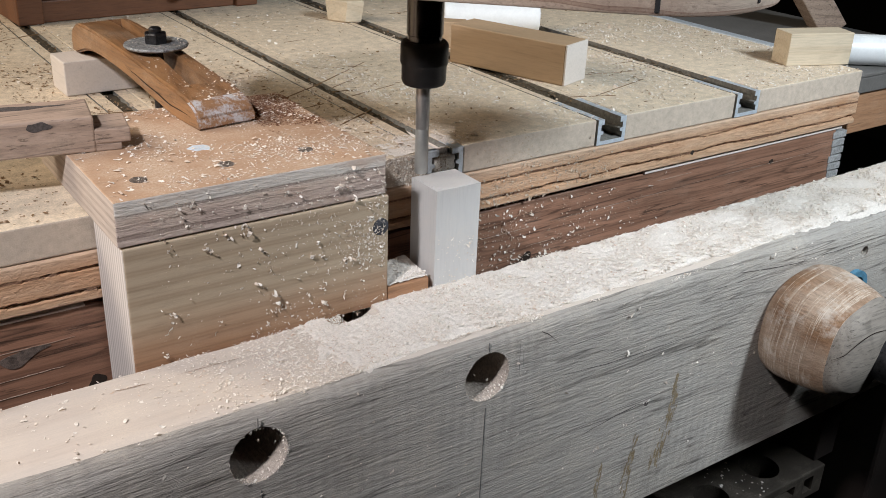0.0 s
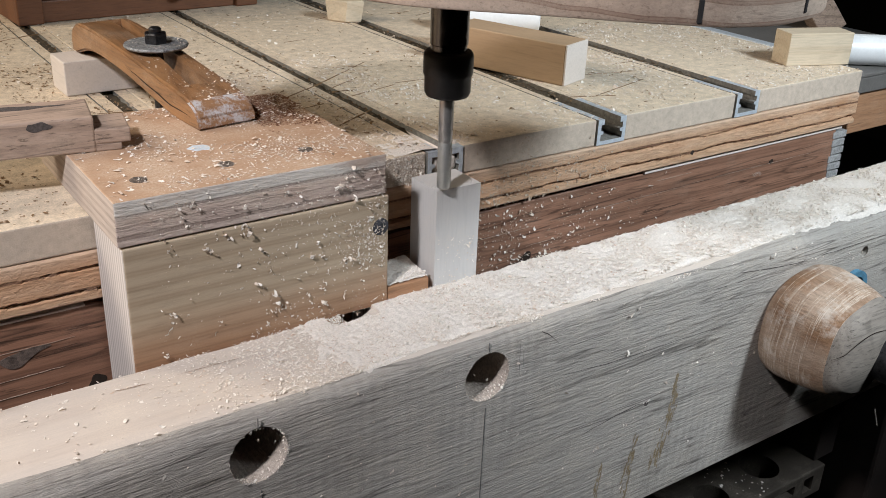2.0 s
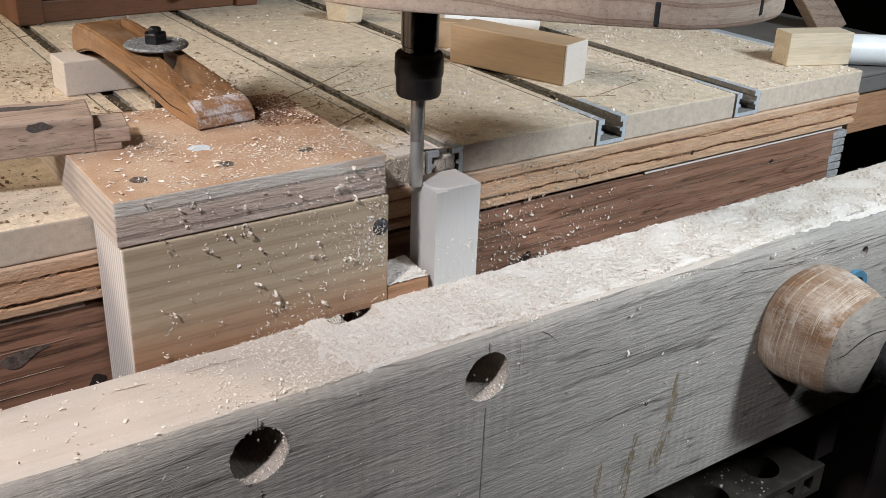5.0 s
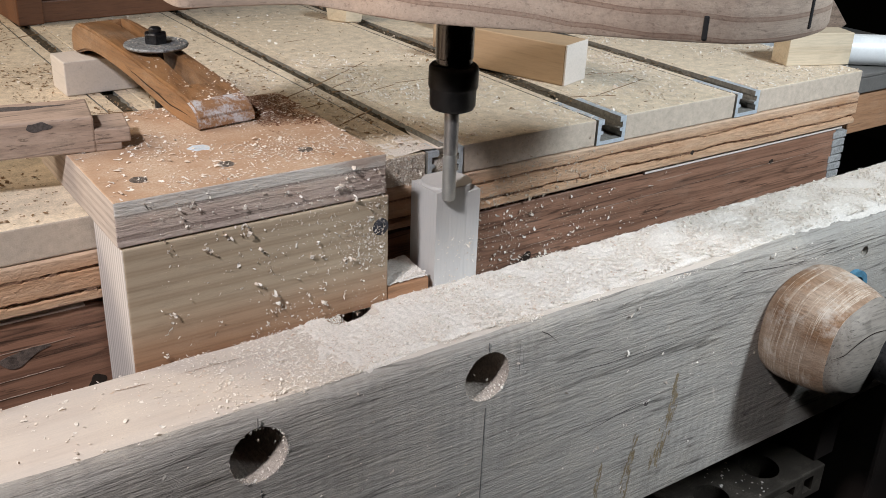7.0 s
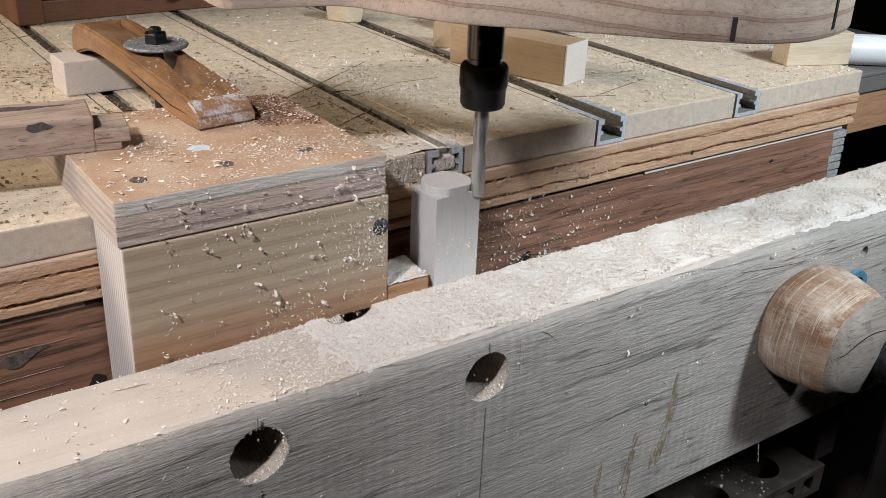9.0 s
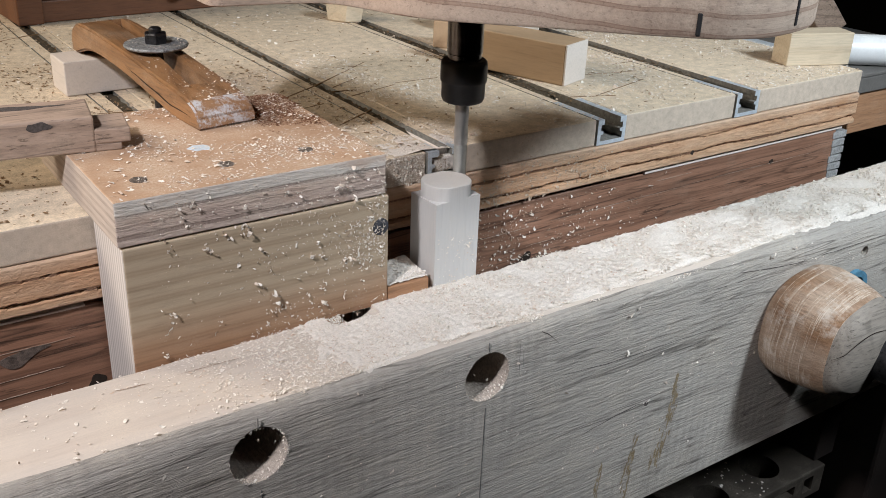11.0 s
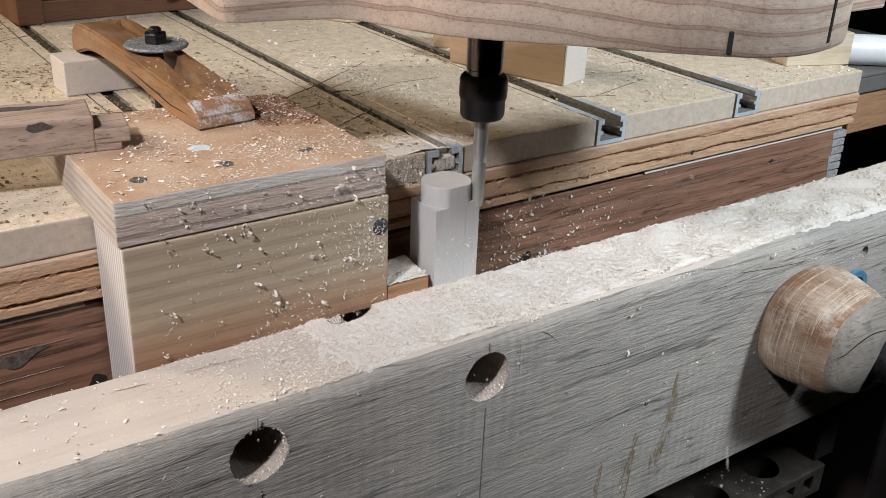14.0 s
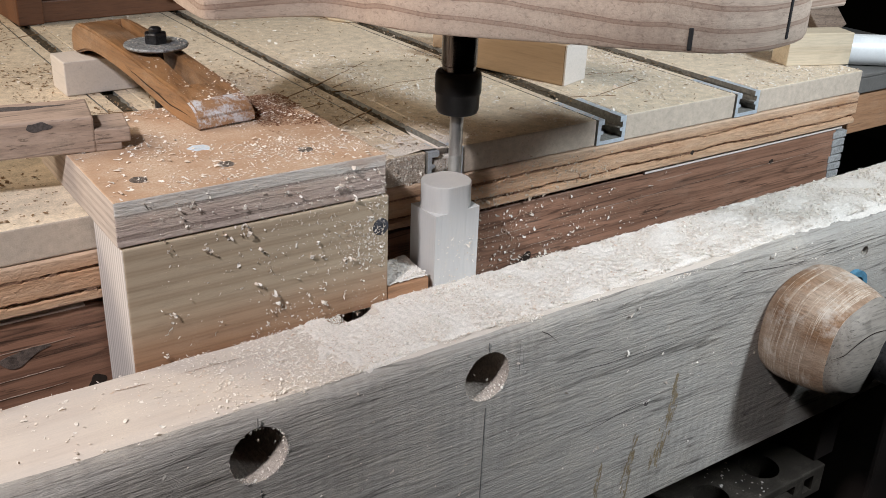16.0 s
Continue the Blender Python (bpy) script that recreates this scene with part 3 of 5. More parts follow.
def vise_knob():
    """Turned, faceted wooden hub that takes the vise's screw."""
    th = thing("vise_handle_hub", (0.20, JAW_F, -0.10), "turned pale oak vise handle hub with dark steel screw", "vise handle")
    m = pose(0.1880, JAW_F, -0.0925, 90, 0, 0)
    prof = [(0.0, -0.001), (0.0272, -0.001), (0.0300, 0.0015), (0.0315, 0.006), (0.0322, 0.011), (0.0314, 0.020), (0.0300, 0.028), (0.0286, 0.034), (0.0272, 0.0385), (0.0252, 0.0410), (0.0225, 0.0440), (0.0, 0.0480)]
    bm = lathe(prof, 56, m)
    for v in bm.verts:
        d = v.co - Vector((0.1880, v.co.y, -0.0925))
        a = math.atan2(d.z, d.x)
        v.co += d * (0.030 * math.cos(5 * a + 0.4) + 0.022 * noise.noise(v.co * 60))
    hub = part("hub", bm, [M_KNOB, M_KNOB_END], th, "", True)
    faces_by(hub, lambda c, n: 1 if n.y < -0.6 else 0)
    bm = bmesh.new()
    pairs = []
    for k in range(25):
        u = k / 24
        px, pz = 0.1610 + 0.036 * u, -0.0900 + 0.0125 * math.sin(math.pi * 0.52 * min(1, u * 1.25)) - 0.003 * u * u
        q = math.hypot(px - 0.1880, pz + 0.0925)
        depth = 0.0480 - 0.0040 * q / 0.0230 if q < 0.0230 else 0.0440 - (q - 0.0230) * 0.94
        w = 0.0004 * math.sin(math.pi * (0.1 + 0.85 * u))
        pairs.append((bm.verts.new((px, JAW_F - depth - 0.0007, pz - w)), bm.verts.new((px - 0.2 * w, JAW_F - depth - 0.0007, pz + w))))
    for (a, b), (c, d) in zip(pairs, pairs[1:]):
        bm.faces.new((a, b, d, c))
    part("crack", bm, M_NAIL, hub, "dark curved crack in the end grain")
    part("washer_ring", lathe([(0.007, 0.0), (0.0105, 0.0), (0.0105, 0.003), (0.007, 0.003), (0.007, 0.0)], 36, pose(0.2335, JAW_F - 0.001, -0.0860, 90, 0, 0)), M_BLUE, th, "blue plastic ring")
    part("screw_socket", lathe([(0.011, 0.0), (0.0125, 0.0), (0.0125, 0.010), (0.0095, 0.012), (0.0095, 0.004), (0.0, 0.004)], 32, pose(0.2030, JAW_F - 0.0455, -0.0985, 90, 0, 0)), M_DARKSTEEL, hub, "dark steel screw socket", True)
    bar = lathe([(0.0, 0.0), (0.0075, 0.0), (0.0090, 0.0015), (0.0090, 0.150), (0.0, 0.152)], 32, pose(0.2140, JAW_F - 0.0330, -0.1130, 0, 97, -4))
    part("tommy_bar", bar, M_BLOCK, th, "pale turned wooden bar through the hub", True)
    return th


vise_knob()


# ---- the jig block that carries the clamp ----
def jig_block():
    th = thing("jig_block", (-0.09, 0.02, -0.07), "pine and plywood jig block screwed together, sprinkled with chips", "jig block")
    y0 = -0.0112
    top = part("top_board", box(-0.1452, -0.0378, y0, 0.088, 0.0043, 0.0212, 0.0006), [M_BOARD_TOP, M_PLY_TOP, M_BOARD_END], th, "orange-brown faced plywood board")
    faces_by(top, lambda c, n: 0 if n.z > 0.5 else (2 if abs(n.x) > 0.5 else 1))
    body = part("body", box(-0.1440, -0.0364, y0 - 0.0004, FRONT - 0.0015, -0.0700, 0.0036, 0.0007), [M_PINE, M_PINE_END], None)
    carve(body, [box(-0.0690, -0.0438, -0.03, 0.006, -0.0690, -0.0450)])
    tagged(body, "pale striped pine block")
    body.data.transform(Matrix.Translation(-th.location))
    body.parent = th
    faces_by(body, lambda c, n: 1 if abs(n.x) > 0.5 else 0)
    part("ledge_strip", box(-0.0360, -0.0154, y0 - 0.0001, 0.0090, -0.092, -0.0386, 0.0006), M_STRIP, th, "orange-brown wooden strip")
    for x, y in ((-0.1306, 0.0062), (-0.0971, 0.0069), (-0.0635, 0.0080)):
        part("screw", lathe([(0.0, -0.001), (0.0031, -0.001), (0.0031, 0.0001), (0.0024, 0.00025), (0.0, 0.0002)], 18, pose(x, y, 0.0213)), M_RUST, top, "dusty countersunk screw head")
    part("knot", lathe([(0.0, -0.0004), (0.0038, -0.0004), (0.0037, 0.0002), (0.0, 0.0003)], 20, pose(-0.0402, y0 - 0.0002, -0.0095, 90, 0, 0)), M_DARKKNOT, body, "dark round knot")
    part("sticker", prism([(-0.1036, 0.0300), (-0.1010, 0.0256), (-0.0984, 0.0262), (-0.0960, 0.0248), (-0.0946, 0.0290), (-0.0962, 0.0318), (-0.1000, 0.0326)], 0.0211, 0.0214), M_BLUEGLUE, top, "small bluish-white smear")
    return th


jig_block()


def stick():
    """The square stick in the vise: a core that stays, and corner wedges lowered as the cutter passes."""
    th = thing("workpiece_stick", (0, 0, -0.10), "pale square wooden stick being milled to a round tenon", "workpiece")
    cx, cy, x0, x1, y0, y1, r = -0.0006, -0.0005, -0.0120, 0.0107, -0.0102, 0.0094, 0.0109

    def outer(a):
        c, s = math.cos(a), math.sin(a)
        d = min(((x1 - cx) if c > 0 else (x0 - cx)) / c if abs(c) > 1e-6 else 9, ((y1 - cy) if s > 0 else (y0 - cy)) / s if abs(s) > 1e-6 else 9)
        return d

    corners = [math.atan2(y - cy, x - cx) % (2 * math.pi) for x in (x0, x1) for y in (y0, y1)]
    angles = sorted(set([radians(5 * k) for k in range(72)] + corners))
    angles = [a for i, a in enumerate(angles) if i == 0 or a - angles[i - 1] > 0.004]
    core = [(cx + min(r, outer(a)) * math.cos(a), cy + min(r, outer(a)) * math.sin(a)) for a in angles]
    part("tenon", prism(core, -0.10, 0.0, 0.0003, 1), M_WHITEWOOD, th, "freshly cut pale round tenon", True)
    wedges = []
    for k in range(24):
        a0, a1 = radians(15 * k), radians(15 * (k + 1))
        arc = [a0] + [a for a in angles if a0 + 0.004 < a < a1 - 0.004] + [a1]
        arc = [a for a in arc if outer(a) - r > -0.0004]
        if len(arc) < 2:
            continue
        inn = [(cx + (min(r, outer(a)) - 0.0002) * math.cos(a), cy + (min(r, outer(a)) - 0.0002) * math.sin(a)) for a in arc]
        out = [(cx + max(outer(a), r - 0.0001) * math.cos(a), cy + max(outer(a), r - 0.0001) * math.sin(a)) for a in arc]
        if max(outer(a) for a in arc) - r < 0.0002:
            continue
        out = [(cx + outer(a) * math.cos(a), cy + outer(a) * math.sin(a)) for a in arc]
        w = part("corner", prism(out + inn[::-1], -0.0995, -0.0002), M_WHITEWOOD, th)
        wedges.append((w, (a0 + a1) / 2))
    return th, wedges


workpiece, WEDGES = stick()


# ---- spindle and its carriage ----
CARRIAGE = {}


def spindle_carriage():
    """Origin at the cutter's tip."""
    th = thing("spindle_carriage", (0, 0, 0), "pine router carriage plate with black collet and steel end mill", "router spindle")
    mill = part("end_mill", lathe([(0.0, 0.0), (0.0026, 0.0), (0.0029, 0.0006), (0.0029, 0.0190), (0.0028, 0.0200), (0.0, 0.0200)], 28), M_BIT, th, "spinning bright steel end mill", True)
    part("shank", lathe([(0.0, 0.0195), (0.0027, 0.0195), (0.0030, 0.0208), (0.0030, 0.045)], 28), M_SHANK, mill, "polished steel shank", True)
    part("collet_nut", lathe([(0.0, 0.0400), (0.0040, 0.0395), (0.0072, 0.0391), (0.0086, 0.0397), (0.0093, 0.0412), (0.0094, 0.0475), (0.0098, 0.0482), (0.0100, 0.0490), (0.0100, 0.0555), (0.0097, 0.0568), (0.0090, 0.0576), (0.0074, 0.0578)], 48), M_BLACK, th, "black collet nut", True)
    part("shaft", lathe([(0.0072, 0.0570), (0.0072, 0.0600), (0.0076, 0.0604), (0.0076, 0.0850)], 40), M_STEEL, th, "polished steel spindle shaft", True)
    part("nose_ring", lathe([(0.0, 0.0815), (0.0185, 0.0815), (0.0195, 0.0825), (0.0195, 0.0850)], 40), M_BLACK, th, "black spindle nose", True)
    zb = 0.0835
    pts = [(-97, 81), (-101, 60), (-104, 26), (-101, 18), (-92, 16), (-76, 13), (-61, 7), (-54, -6), (-47, -24), (-35, -41), (-7, -67), (11, -85), (31, -102), (41, -107), (55, -110), (75, -107), (90, -101), (104, -90), (107, -74), (94, -57), (80, -26), (64, 28), (0, 80), (-60, 100)]
    bm = prism([(x / 1000, y / 1000) for x, y in smooth_closed(pts, 5)], zb, zb + 0.0205, 0.0012, 2)
    CARRIAGE["plate"] = part("plate", bm, M_PLATE, th, "thick sawn pine plate with curved edge", True)
    return th


spindle = spindle_carriage()


# ---- loose things on the table ----
def hold_down_clamp():
    th = thing("hold_down_clamp", (-0.083, 0.115, 0.0212), "curved slotted hardwood hold-down clamp with bolt and washer", "clamp")
    shape = [(0.0, 212, 262), (0.012, 212, 290), (0.03, 212, 309), (0.055, 212, 322), (0.09, 212, 332), (0.16, 214, 345), (0.26, 240, 360), (0.36, 264, 376), (0.46, 284, 390), (0.56, 296, 400), (0.66, 300, 405), (0.76, 296, 406), (0.84, 278, 402), (0.90, 252, 394), (0.95, 228, 376), (0.985, 220, 345), (1.0, 222, 310)]
    bm = bmesh.new()
    rings = []
    for u, lo, hi in shape:
        y, x = 0.0478 + 0.155 * u, -0.0915 - 0.0075 * math.sin(math.pi * min(1, u * 0.62))
        w = 0.0262
        rings.append([bm.verts.new((x, y, lo / 10000)), bm.verts.new((x + w, y + 0.003, lo / 10000)), bm.verts.new((x + w, y + 0.003, hi / 10000)), bm.verts.new((x, y, hi / 10000))])
    for a, b in zip(rings, rings[1:]):
        for k in range(4):
            bm.faces.new((a[k], a[(k + 1) % 4], b[(k + 1) % 4], b[k]))
    bm.faces.new(rings[0][::-1])
    bm.faces.new(rings[-1])
    bmesh.ops.recalc_face_normals(bm, faces=bm.faces)
    sharp = [e for e in bm.edges if abs(e.verts[0].co.y - e.verts[1].co.y) > 1e-5 or e.is_boundary]
    bmesh.ops.bevel(bm, geom=sharp, offset=0.0011, segments=2, affect="EDGES")
    ob = part("arm", bm, [M_CLAMP, M_WORN], None, "", True)
    faces_by(ob, lambda c, n: 1 if c.y < 0.0580 and n.z > -0.2 and abs(n.x) < 0.5 else 0)
    cut = box(-0.0040, 0.0040, -0.0610, 0.0610, -0.05, 0.05, 0.0)
    bmesh.ops.transform(cut, matrix=pose(-0.0800, 0.1330, 0.04, 0, 0, -1.0), verts=cut.verts)
    carve(ob, [cut])
    ob.data.transform(Matrix.Translation(-th.location))
    ob.parent = th
    bm = bmesh.new()
    pairs = []
    for k in range(31):
        u = 0.03 + 0.43 * k / 30
        (u0, l0, h0), (u1, l1, h1) = [(a, b) for a, b in zip(shape, shape[1:]) if a[0] <= u <= b[0]][0]
        f = (u - u0) / (u1 - u0)
        lo, hi = (l0 + (l1 - l0) * f) / 10000, (h0 + (h1 - h0) * f) / 10000
        z = lo + (0.42 + 0.05 * noise.noise(Vector((u * 9, 0, 0)))) * (hi - lo)
        w = 0.00045 * math.sin(math.pi * (k + 0.5) / 31) * (0.8 + 0.5 * noise.noise(Vector((u * 40, 3, 0))))
        x = -0.0915 - 0.0075 * math.sin(math.pi * min(1, u * 0.62)) - 0.0002
        pairs.append((bm.verts.new((x, 0.0478 + 0.155 * u, z - w)), bm.verts.new((x, 0.0478 + 0.155 * u, z + w))))
    for (a, b), (p, q) in zip(pairs, pairs[1:]):
        bm.faces.new((a, b, q, p))
    part("crack", bm, M_NAIL, ob, "dark crack along the clamp's side")
    c = (-0.0820, 0.1200)
    part("washer", lathe([(0.0045, 0.0405), (0.0142, 0.0405), (0.0146, 0.0412), (0.0142, 0.0420), (0.0045, 0.0420)], 40, pose(*c, 0)), M_ZINC, th, "large dull zinc washer", True)
    bolt = part("bolt", lathe([(0.0029, 0.0), (0.0029, 0.0485), (0.0022, 0.0492), (0.0, 0.0492)], 24, pose(*c, 0)), M_DARKSTEEL, th, "dark threaded bolt", True)
    part("nut", lathe([(0.0, 0.0421), (0.0052, 0.0421), (0.0055, 0.0428), (0.0055, 0.0462), (0.0050, 0.0468), (0.0, 0.0468)], 6, pose(*c, 0, 0, 0, 12)), M_DARKSTEEL, bolt, "dark oily hex nut")
    return th


hold_down_clamp()


def offcut(name, x, y, rz, lx, ly, h, mat, label, bevel=0.0006, end=None):
    th = thing(name, (x, y, TOP), label, "wood block")
    th.rotation_euler = (0, 0, radians(rz))
    pieces = [("body", box(-lx / 2, lx / 2, -ly / 2 + (0.0012 if end else 0.0), ly / 2, 0.0002, h, bevel), mat)]
    if end:
        pieces.append(("sawn_end", box(-lx / 2, lx / 2, -ly / 2, -ly / 2 + 0.0012, 0.0002, h, 0.0003), end))
    for nm, bm, m in pieces:
        me = bpy.data.meshes.new(nm)
        bm.to_mesh(me)
        bm.free()
        me.materials.append(m)
        new(nm, me).parent = th
    return th


offcut("support_block", -0.0900, 0.1930, 1.5, 0.040, 0.023, 0.0177, M_BLOCK, "pale square wood block under the clamp tail")
offcut("tan_offcut", 0.1340, 0.1220, 19.0, 0.0240, 0.080, 0.0232, M_TAN, "tan wooden offcut with pale sawn end", end=M_BLOCK)
offcut("spruce_offcut", 0.3205, 0.0530, -20.0, 0.0455, 0.0175, 0.0207, M_SPRUCE, "cream spruce offcut with rough sawn edges")


def slotted_bar():
    th = thing("slotted_bar", (-0.18, 0.05, 0.0213), "grey-brown hardwood bar with dark knots and stepped tenon", "wood bar")
    m = pose(-0.1215, 0.0400, 0.0213, 0, 0, -10)
    bm = box(-0.16, -0.013, 0.0, 0.0260, 0.0, 0.0140, 0.0008)
    bmesh.ops.transform(bm, matrix=m, verts=bm.verts)
    ob = part("bar", bm, M_BAR, None)
    top_knot = prism([(-0.0480 + 0.0260 * math.cos(a) * (1 + 0.1 * math.sin(3 * a)), 0.0185 + 0.0022 * math.sin(a) * (1 + 0.4 * math.sin(5 * a + 1))) for a in [2 * math.pi * k / 30 for k in range(30)]], 0.0136, 0.01415)
    front_knot = prism([(-0.0325 + 0.0045 * math.cos(a) * (1 + 0.12 * math.sin(3 * a + 1)), -0.0117 + 0.0017 * math.sin(a) * (1 + 0.2 * math.sin(4 * a))) for a in [2 * math.pi * k / 26 for k in range(26)]], -0.0004, 0.00015)
    bmesh.ops.transform(front_knot, matrix=pose(0, 0, 0, 90, 0, 0) @ Matrix.Diagonal((1, -1, 1, 1)), verts=front_knot.verts)
    bmesh.ops.recalc_face_normals(front_knot, faces=front_knot.faces)
    for k in (top_knot, front_knot):
        bmesh.ops.transform(k, matrix=m, verts=k.verts)
    ob.data.transform(Matrix.Translation(-th.location))
    ob.parent = th
    for k in (top_knot, front_knot):
        part("knot", k, M_KNOT, th, "dark filled knot")
    bm = box(-0.0135, 0.0, 0.0003, 0.020, 0.0028, 0.0088, 0.0007)
    bmesh.ops.transform(bm, matrix=m, verts=bm.verts)
    part("tenon", bm, M_BAR, th)
    bm = box(-0.0135, -0.0035, 0.0005, 0.0195, 0.0, 0.0030, 0.0005)
    bmesh.ops.transform(bm, matrix=m, verts=bm.verts)
    part("tenon_step", bm, M_BAR, th)
    return th


slotted_bar()

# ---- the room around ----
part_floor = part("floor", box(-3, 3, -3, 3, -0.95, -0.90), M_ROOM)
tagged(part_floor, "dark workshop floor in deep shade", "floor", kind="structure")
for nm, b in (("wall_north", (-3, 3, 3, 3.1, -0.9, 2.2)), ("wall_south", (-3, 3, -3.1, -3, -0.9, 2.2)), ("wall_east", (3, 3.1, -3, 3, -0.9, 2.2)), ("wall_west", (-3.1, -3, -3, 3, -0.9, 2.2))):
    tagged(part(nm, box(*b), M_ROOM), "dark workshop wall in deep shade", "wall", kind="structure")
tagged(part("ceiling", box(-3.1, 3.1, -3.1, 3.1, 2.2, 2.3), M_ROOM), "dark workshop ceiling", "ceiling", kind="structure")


# ---- things at the table's right end and behind ----
side_rail = thing("side_rail", (0.40, 0.30, -0.0140), "dusty grey metal rail beside the machine bed", "rail")
part("web", box(0.3400, 0.47, 0.029, 0.60, -0.0138, -0.0032, 0.0008), M_GREYBAR, side_rail)
part("top_flange", box(0.3395, 0.47, 0.0284, 0.60, -0.0031, -0.0008, 0.0006), M_GREYBAR, side_rail, "flat dusty grey top flange")
tagged(part("side_beam", box(0.3450, 0.47, 0.032, 0.60, -0.0420, -0.0140, 0.0008), M_STRIP), "orange-brown wooden beam under the metal rail", "beam")
tagged(part("edge_strip", box(0.3360, 0.3450, 0.060, 0.60, -0.0007, 0.0046, 0.0008), M_ALU), "bare aluminium strip along the bed", "metal strip")
part("screw", lathe([(0.0, 0.0), (0.0022, 0.0), (0.0020, 0.0012), (0.0, 0.0018)], 16, pose(0.3395, 0.2250, 0.0046)), M_ZINC, bpy.data.objects["edge_strip"], "small bright screw head", True)


def finger_joint():
    """Pale interlocking fingers where the apron meets the side."""
    for k in range(6):
        part("joint_finger", box(0.3205 + 0.0016 * (k * 7 % 3) / 2, 0.3345 - 0.0006 * (k % 2), 0.0252, 0.05, -0.0395 - 0.0054 * k, -0.0352 - 0.0054 * k, 0.0002), M_JOINT, bpy.data.objects["apron"], "greyish glued joint finger")


finger_joint()


def round_thing(name, label, cat, m, r, length, mat, hollow=False):
    prof = [(0.0, 0.0), (r * 0.94, 0.0), (r, r * 0.06), (r, length - r * 0.06), (r * 0.94, length), (0.0, length)]
    return tagged(part(name, lathe(prof, 36, m), mat, None, "", True), label, cat)


D_RIGHT = Vector((0.824, -0.566, 0.0))


def along(p, d):
    return Matrix.Translation(p) @ Vector(d).to_track_quat("Z", "Y").to_matrix().to_4x4()


round_thing("white_pipe", "smooth white plastic pipe lying across the rail", "pipe", along((0.345, 0.062, 0.0092), D_RIGHT), 0.0100, 0.30, M_WHITEPL)
round_thing("white_roll", "rounded white plastic roll lying on the bed", "roll", along((0.160, 0.236, 0.0142), (0.80, -0.50, 0.0)), 0.0098, 0.066, M_WHITEPL)
offcut("short_tan_offcut", 0.1330, 0.190, -40.0, 0.020, 0.012, 0.0170, M_TAN, "short tan offcut standing behind a longer one")
offcut("orange_offcut", 0.3060, 0.2550, 10.0, 0.016, 0.016, 0.0120, M_TAN, "small orange-brown offcut at the bed's edge")


def wedge():
    th = thing("wood_wedge", (0.112, 0.287, TOP), "pale yellow wooden wedge lying on the bed", "wedge")
    pts = [(0.1000, 0.2930), (0.1070, 0.2800), (0.1180, 0.2770), (0.1220, 0.2900), (0.1120, 0.3000)]
    bm = prism(pts, TOP + 0.0002, TOP + 0.0150, 0.0010)
    for v in bm.verts:
        if v.co.z > TOP + 0.008:
            v.co.x += 0.004 - (v.co.y - 0.27) * 0.25
    part("body", bm, M_SPRUCE, th)


wedge()


def frame_box():
    """Red-brown wooden frame with an opening, at the back of the bed."""
    th = thing("wooden_frame", (0.0, 0.40, TOP), "red-brown stained wooden frame standing on the bed", "frame")
    m = pose(-0.0925, 0.3560, TOP, 0, 0, 3)
    for nm, b in (("post", (0, 0.0165, 0, 0.10, 0.0002, 0.12)), ("lower_rail", (0.0165, 0.155, 0.004, 0.020, 0.0002, 0.0145)), ("post", (0.155, 0.172, 0, 0.10, 0.0002, 0.12)), ("upper_rail", (0.0165, 0.155, 0.004, 0.020, 0.09, 0.105))):
        bm = box(*b, 0.0009)
        bmesh.ops.transform(bm, matrix=m, verts=bm.verts)
        part(nm, bm, M_RED, th)
    part("caster", lathe([(0.0, -0.004), (0.006, -0.004), (0.0075, 0.0), (0.006, 0.004), (0.0, 0.004)], 24, pose(0.0190, 0.3560, TOP + 0.0185, 90, 0, 20)), M_ZINC, th, "small grey wheel", True)


frame_box()


def under_bench():
    th = thing("bench_shelf_board", (0.30, 0.05, -0.26), "dim timber board with a round hole under the bench", "board")
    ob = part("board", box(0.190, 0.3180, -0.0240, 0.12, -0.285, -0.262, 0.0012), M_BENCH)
    holes = [lathe([(r, -0.1), (r, 0.1)], 40, pose(x, y, -0.27)) for x, y, r in ((0.2755, -0.0003, 0.0138), (0.2215, -0.0050, 0.0120))]
    carve(ob, holes + [box(0.2600, 0.2860, -0.04, -0.0150, -0.2760, -0.2680), box(0.2960, 0.3060, -0.04, -0.0170, -0.2790, -0.2670)])
    ob.data.transform(Matrix.Translation(-th.location))
    ob.parent = th
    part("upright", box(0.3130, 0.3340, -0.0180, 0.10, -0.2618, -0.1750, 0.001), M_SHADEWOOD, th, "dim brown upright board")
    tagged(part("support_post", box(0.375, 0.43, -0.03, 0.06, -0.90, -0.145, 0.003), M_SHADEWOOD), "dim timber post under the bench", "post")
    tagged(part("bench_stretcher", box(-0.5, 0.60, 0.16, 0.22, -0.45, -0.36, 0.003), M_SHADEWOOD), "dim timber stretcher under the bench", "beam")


under_bench()


# ---- marks and small parts ----
def carriage_extras():
    for x, y, rz, h0, h1, w in ((0.0275, -0.0990, -41, 0.0845, 0.0925, 0.0009), (0.0680, -0.1085, 4, 0.0865, 0.1030, 0.0007)):
        bm = box(-w, w, -0.0007, 0.0008, h0, h1, 0.0005)
        bmesh.ops.transform(bm, matrix=pose(x, y, 0, 0, 0, rz), verts=bm.verts)
        part("marker_line", bm, M_INK, CARRIAGE["plate"], "black marker stroke")
    part("upper_block", box(0.1040, 0.1330, -0.088, -0.0660, 0.0900, 0.112, 0.001), M_PLATE, spindle, "sawn pine block of the carriage")


carriage_extras()


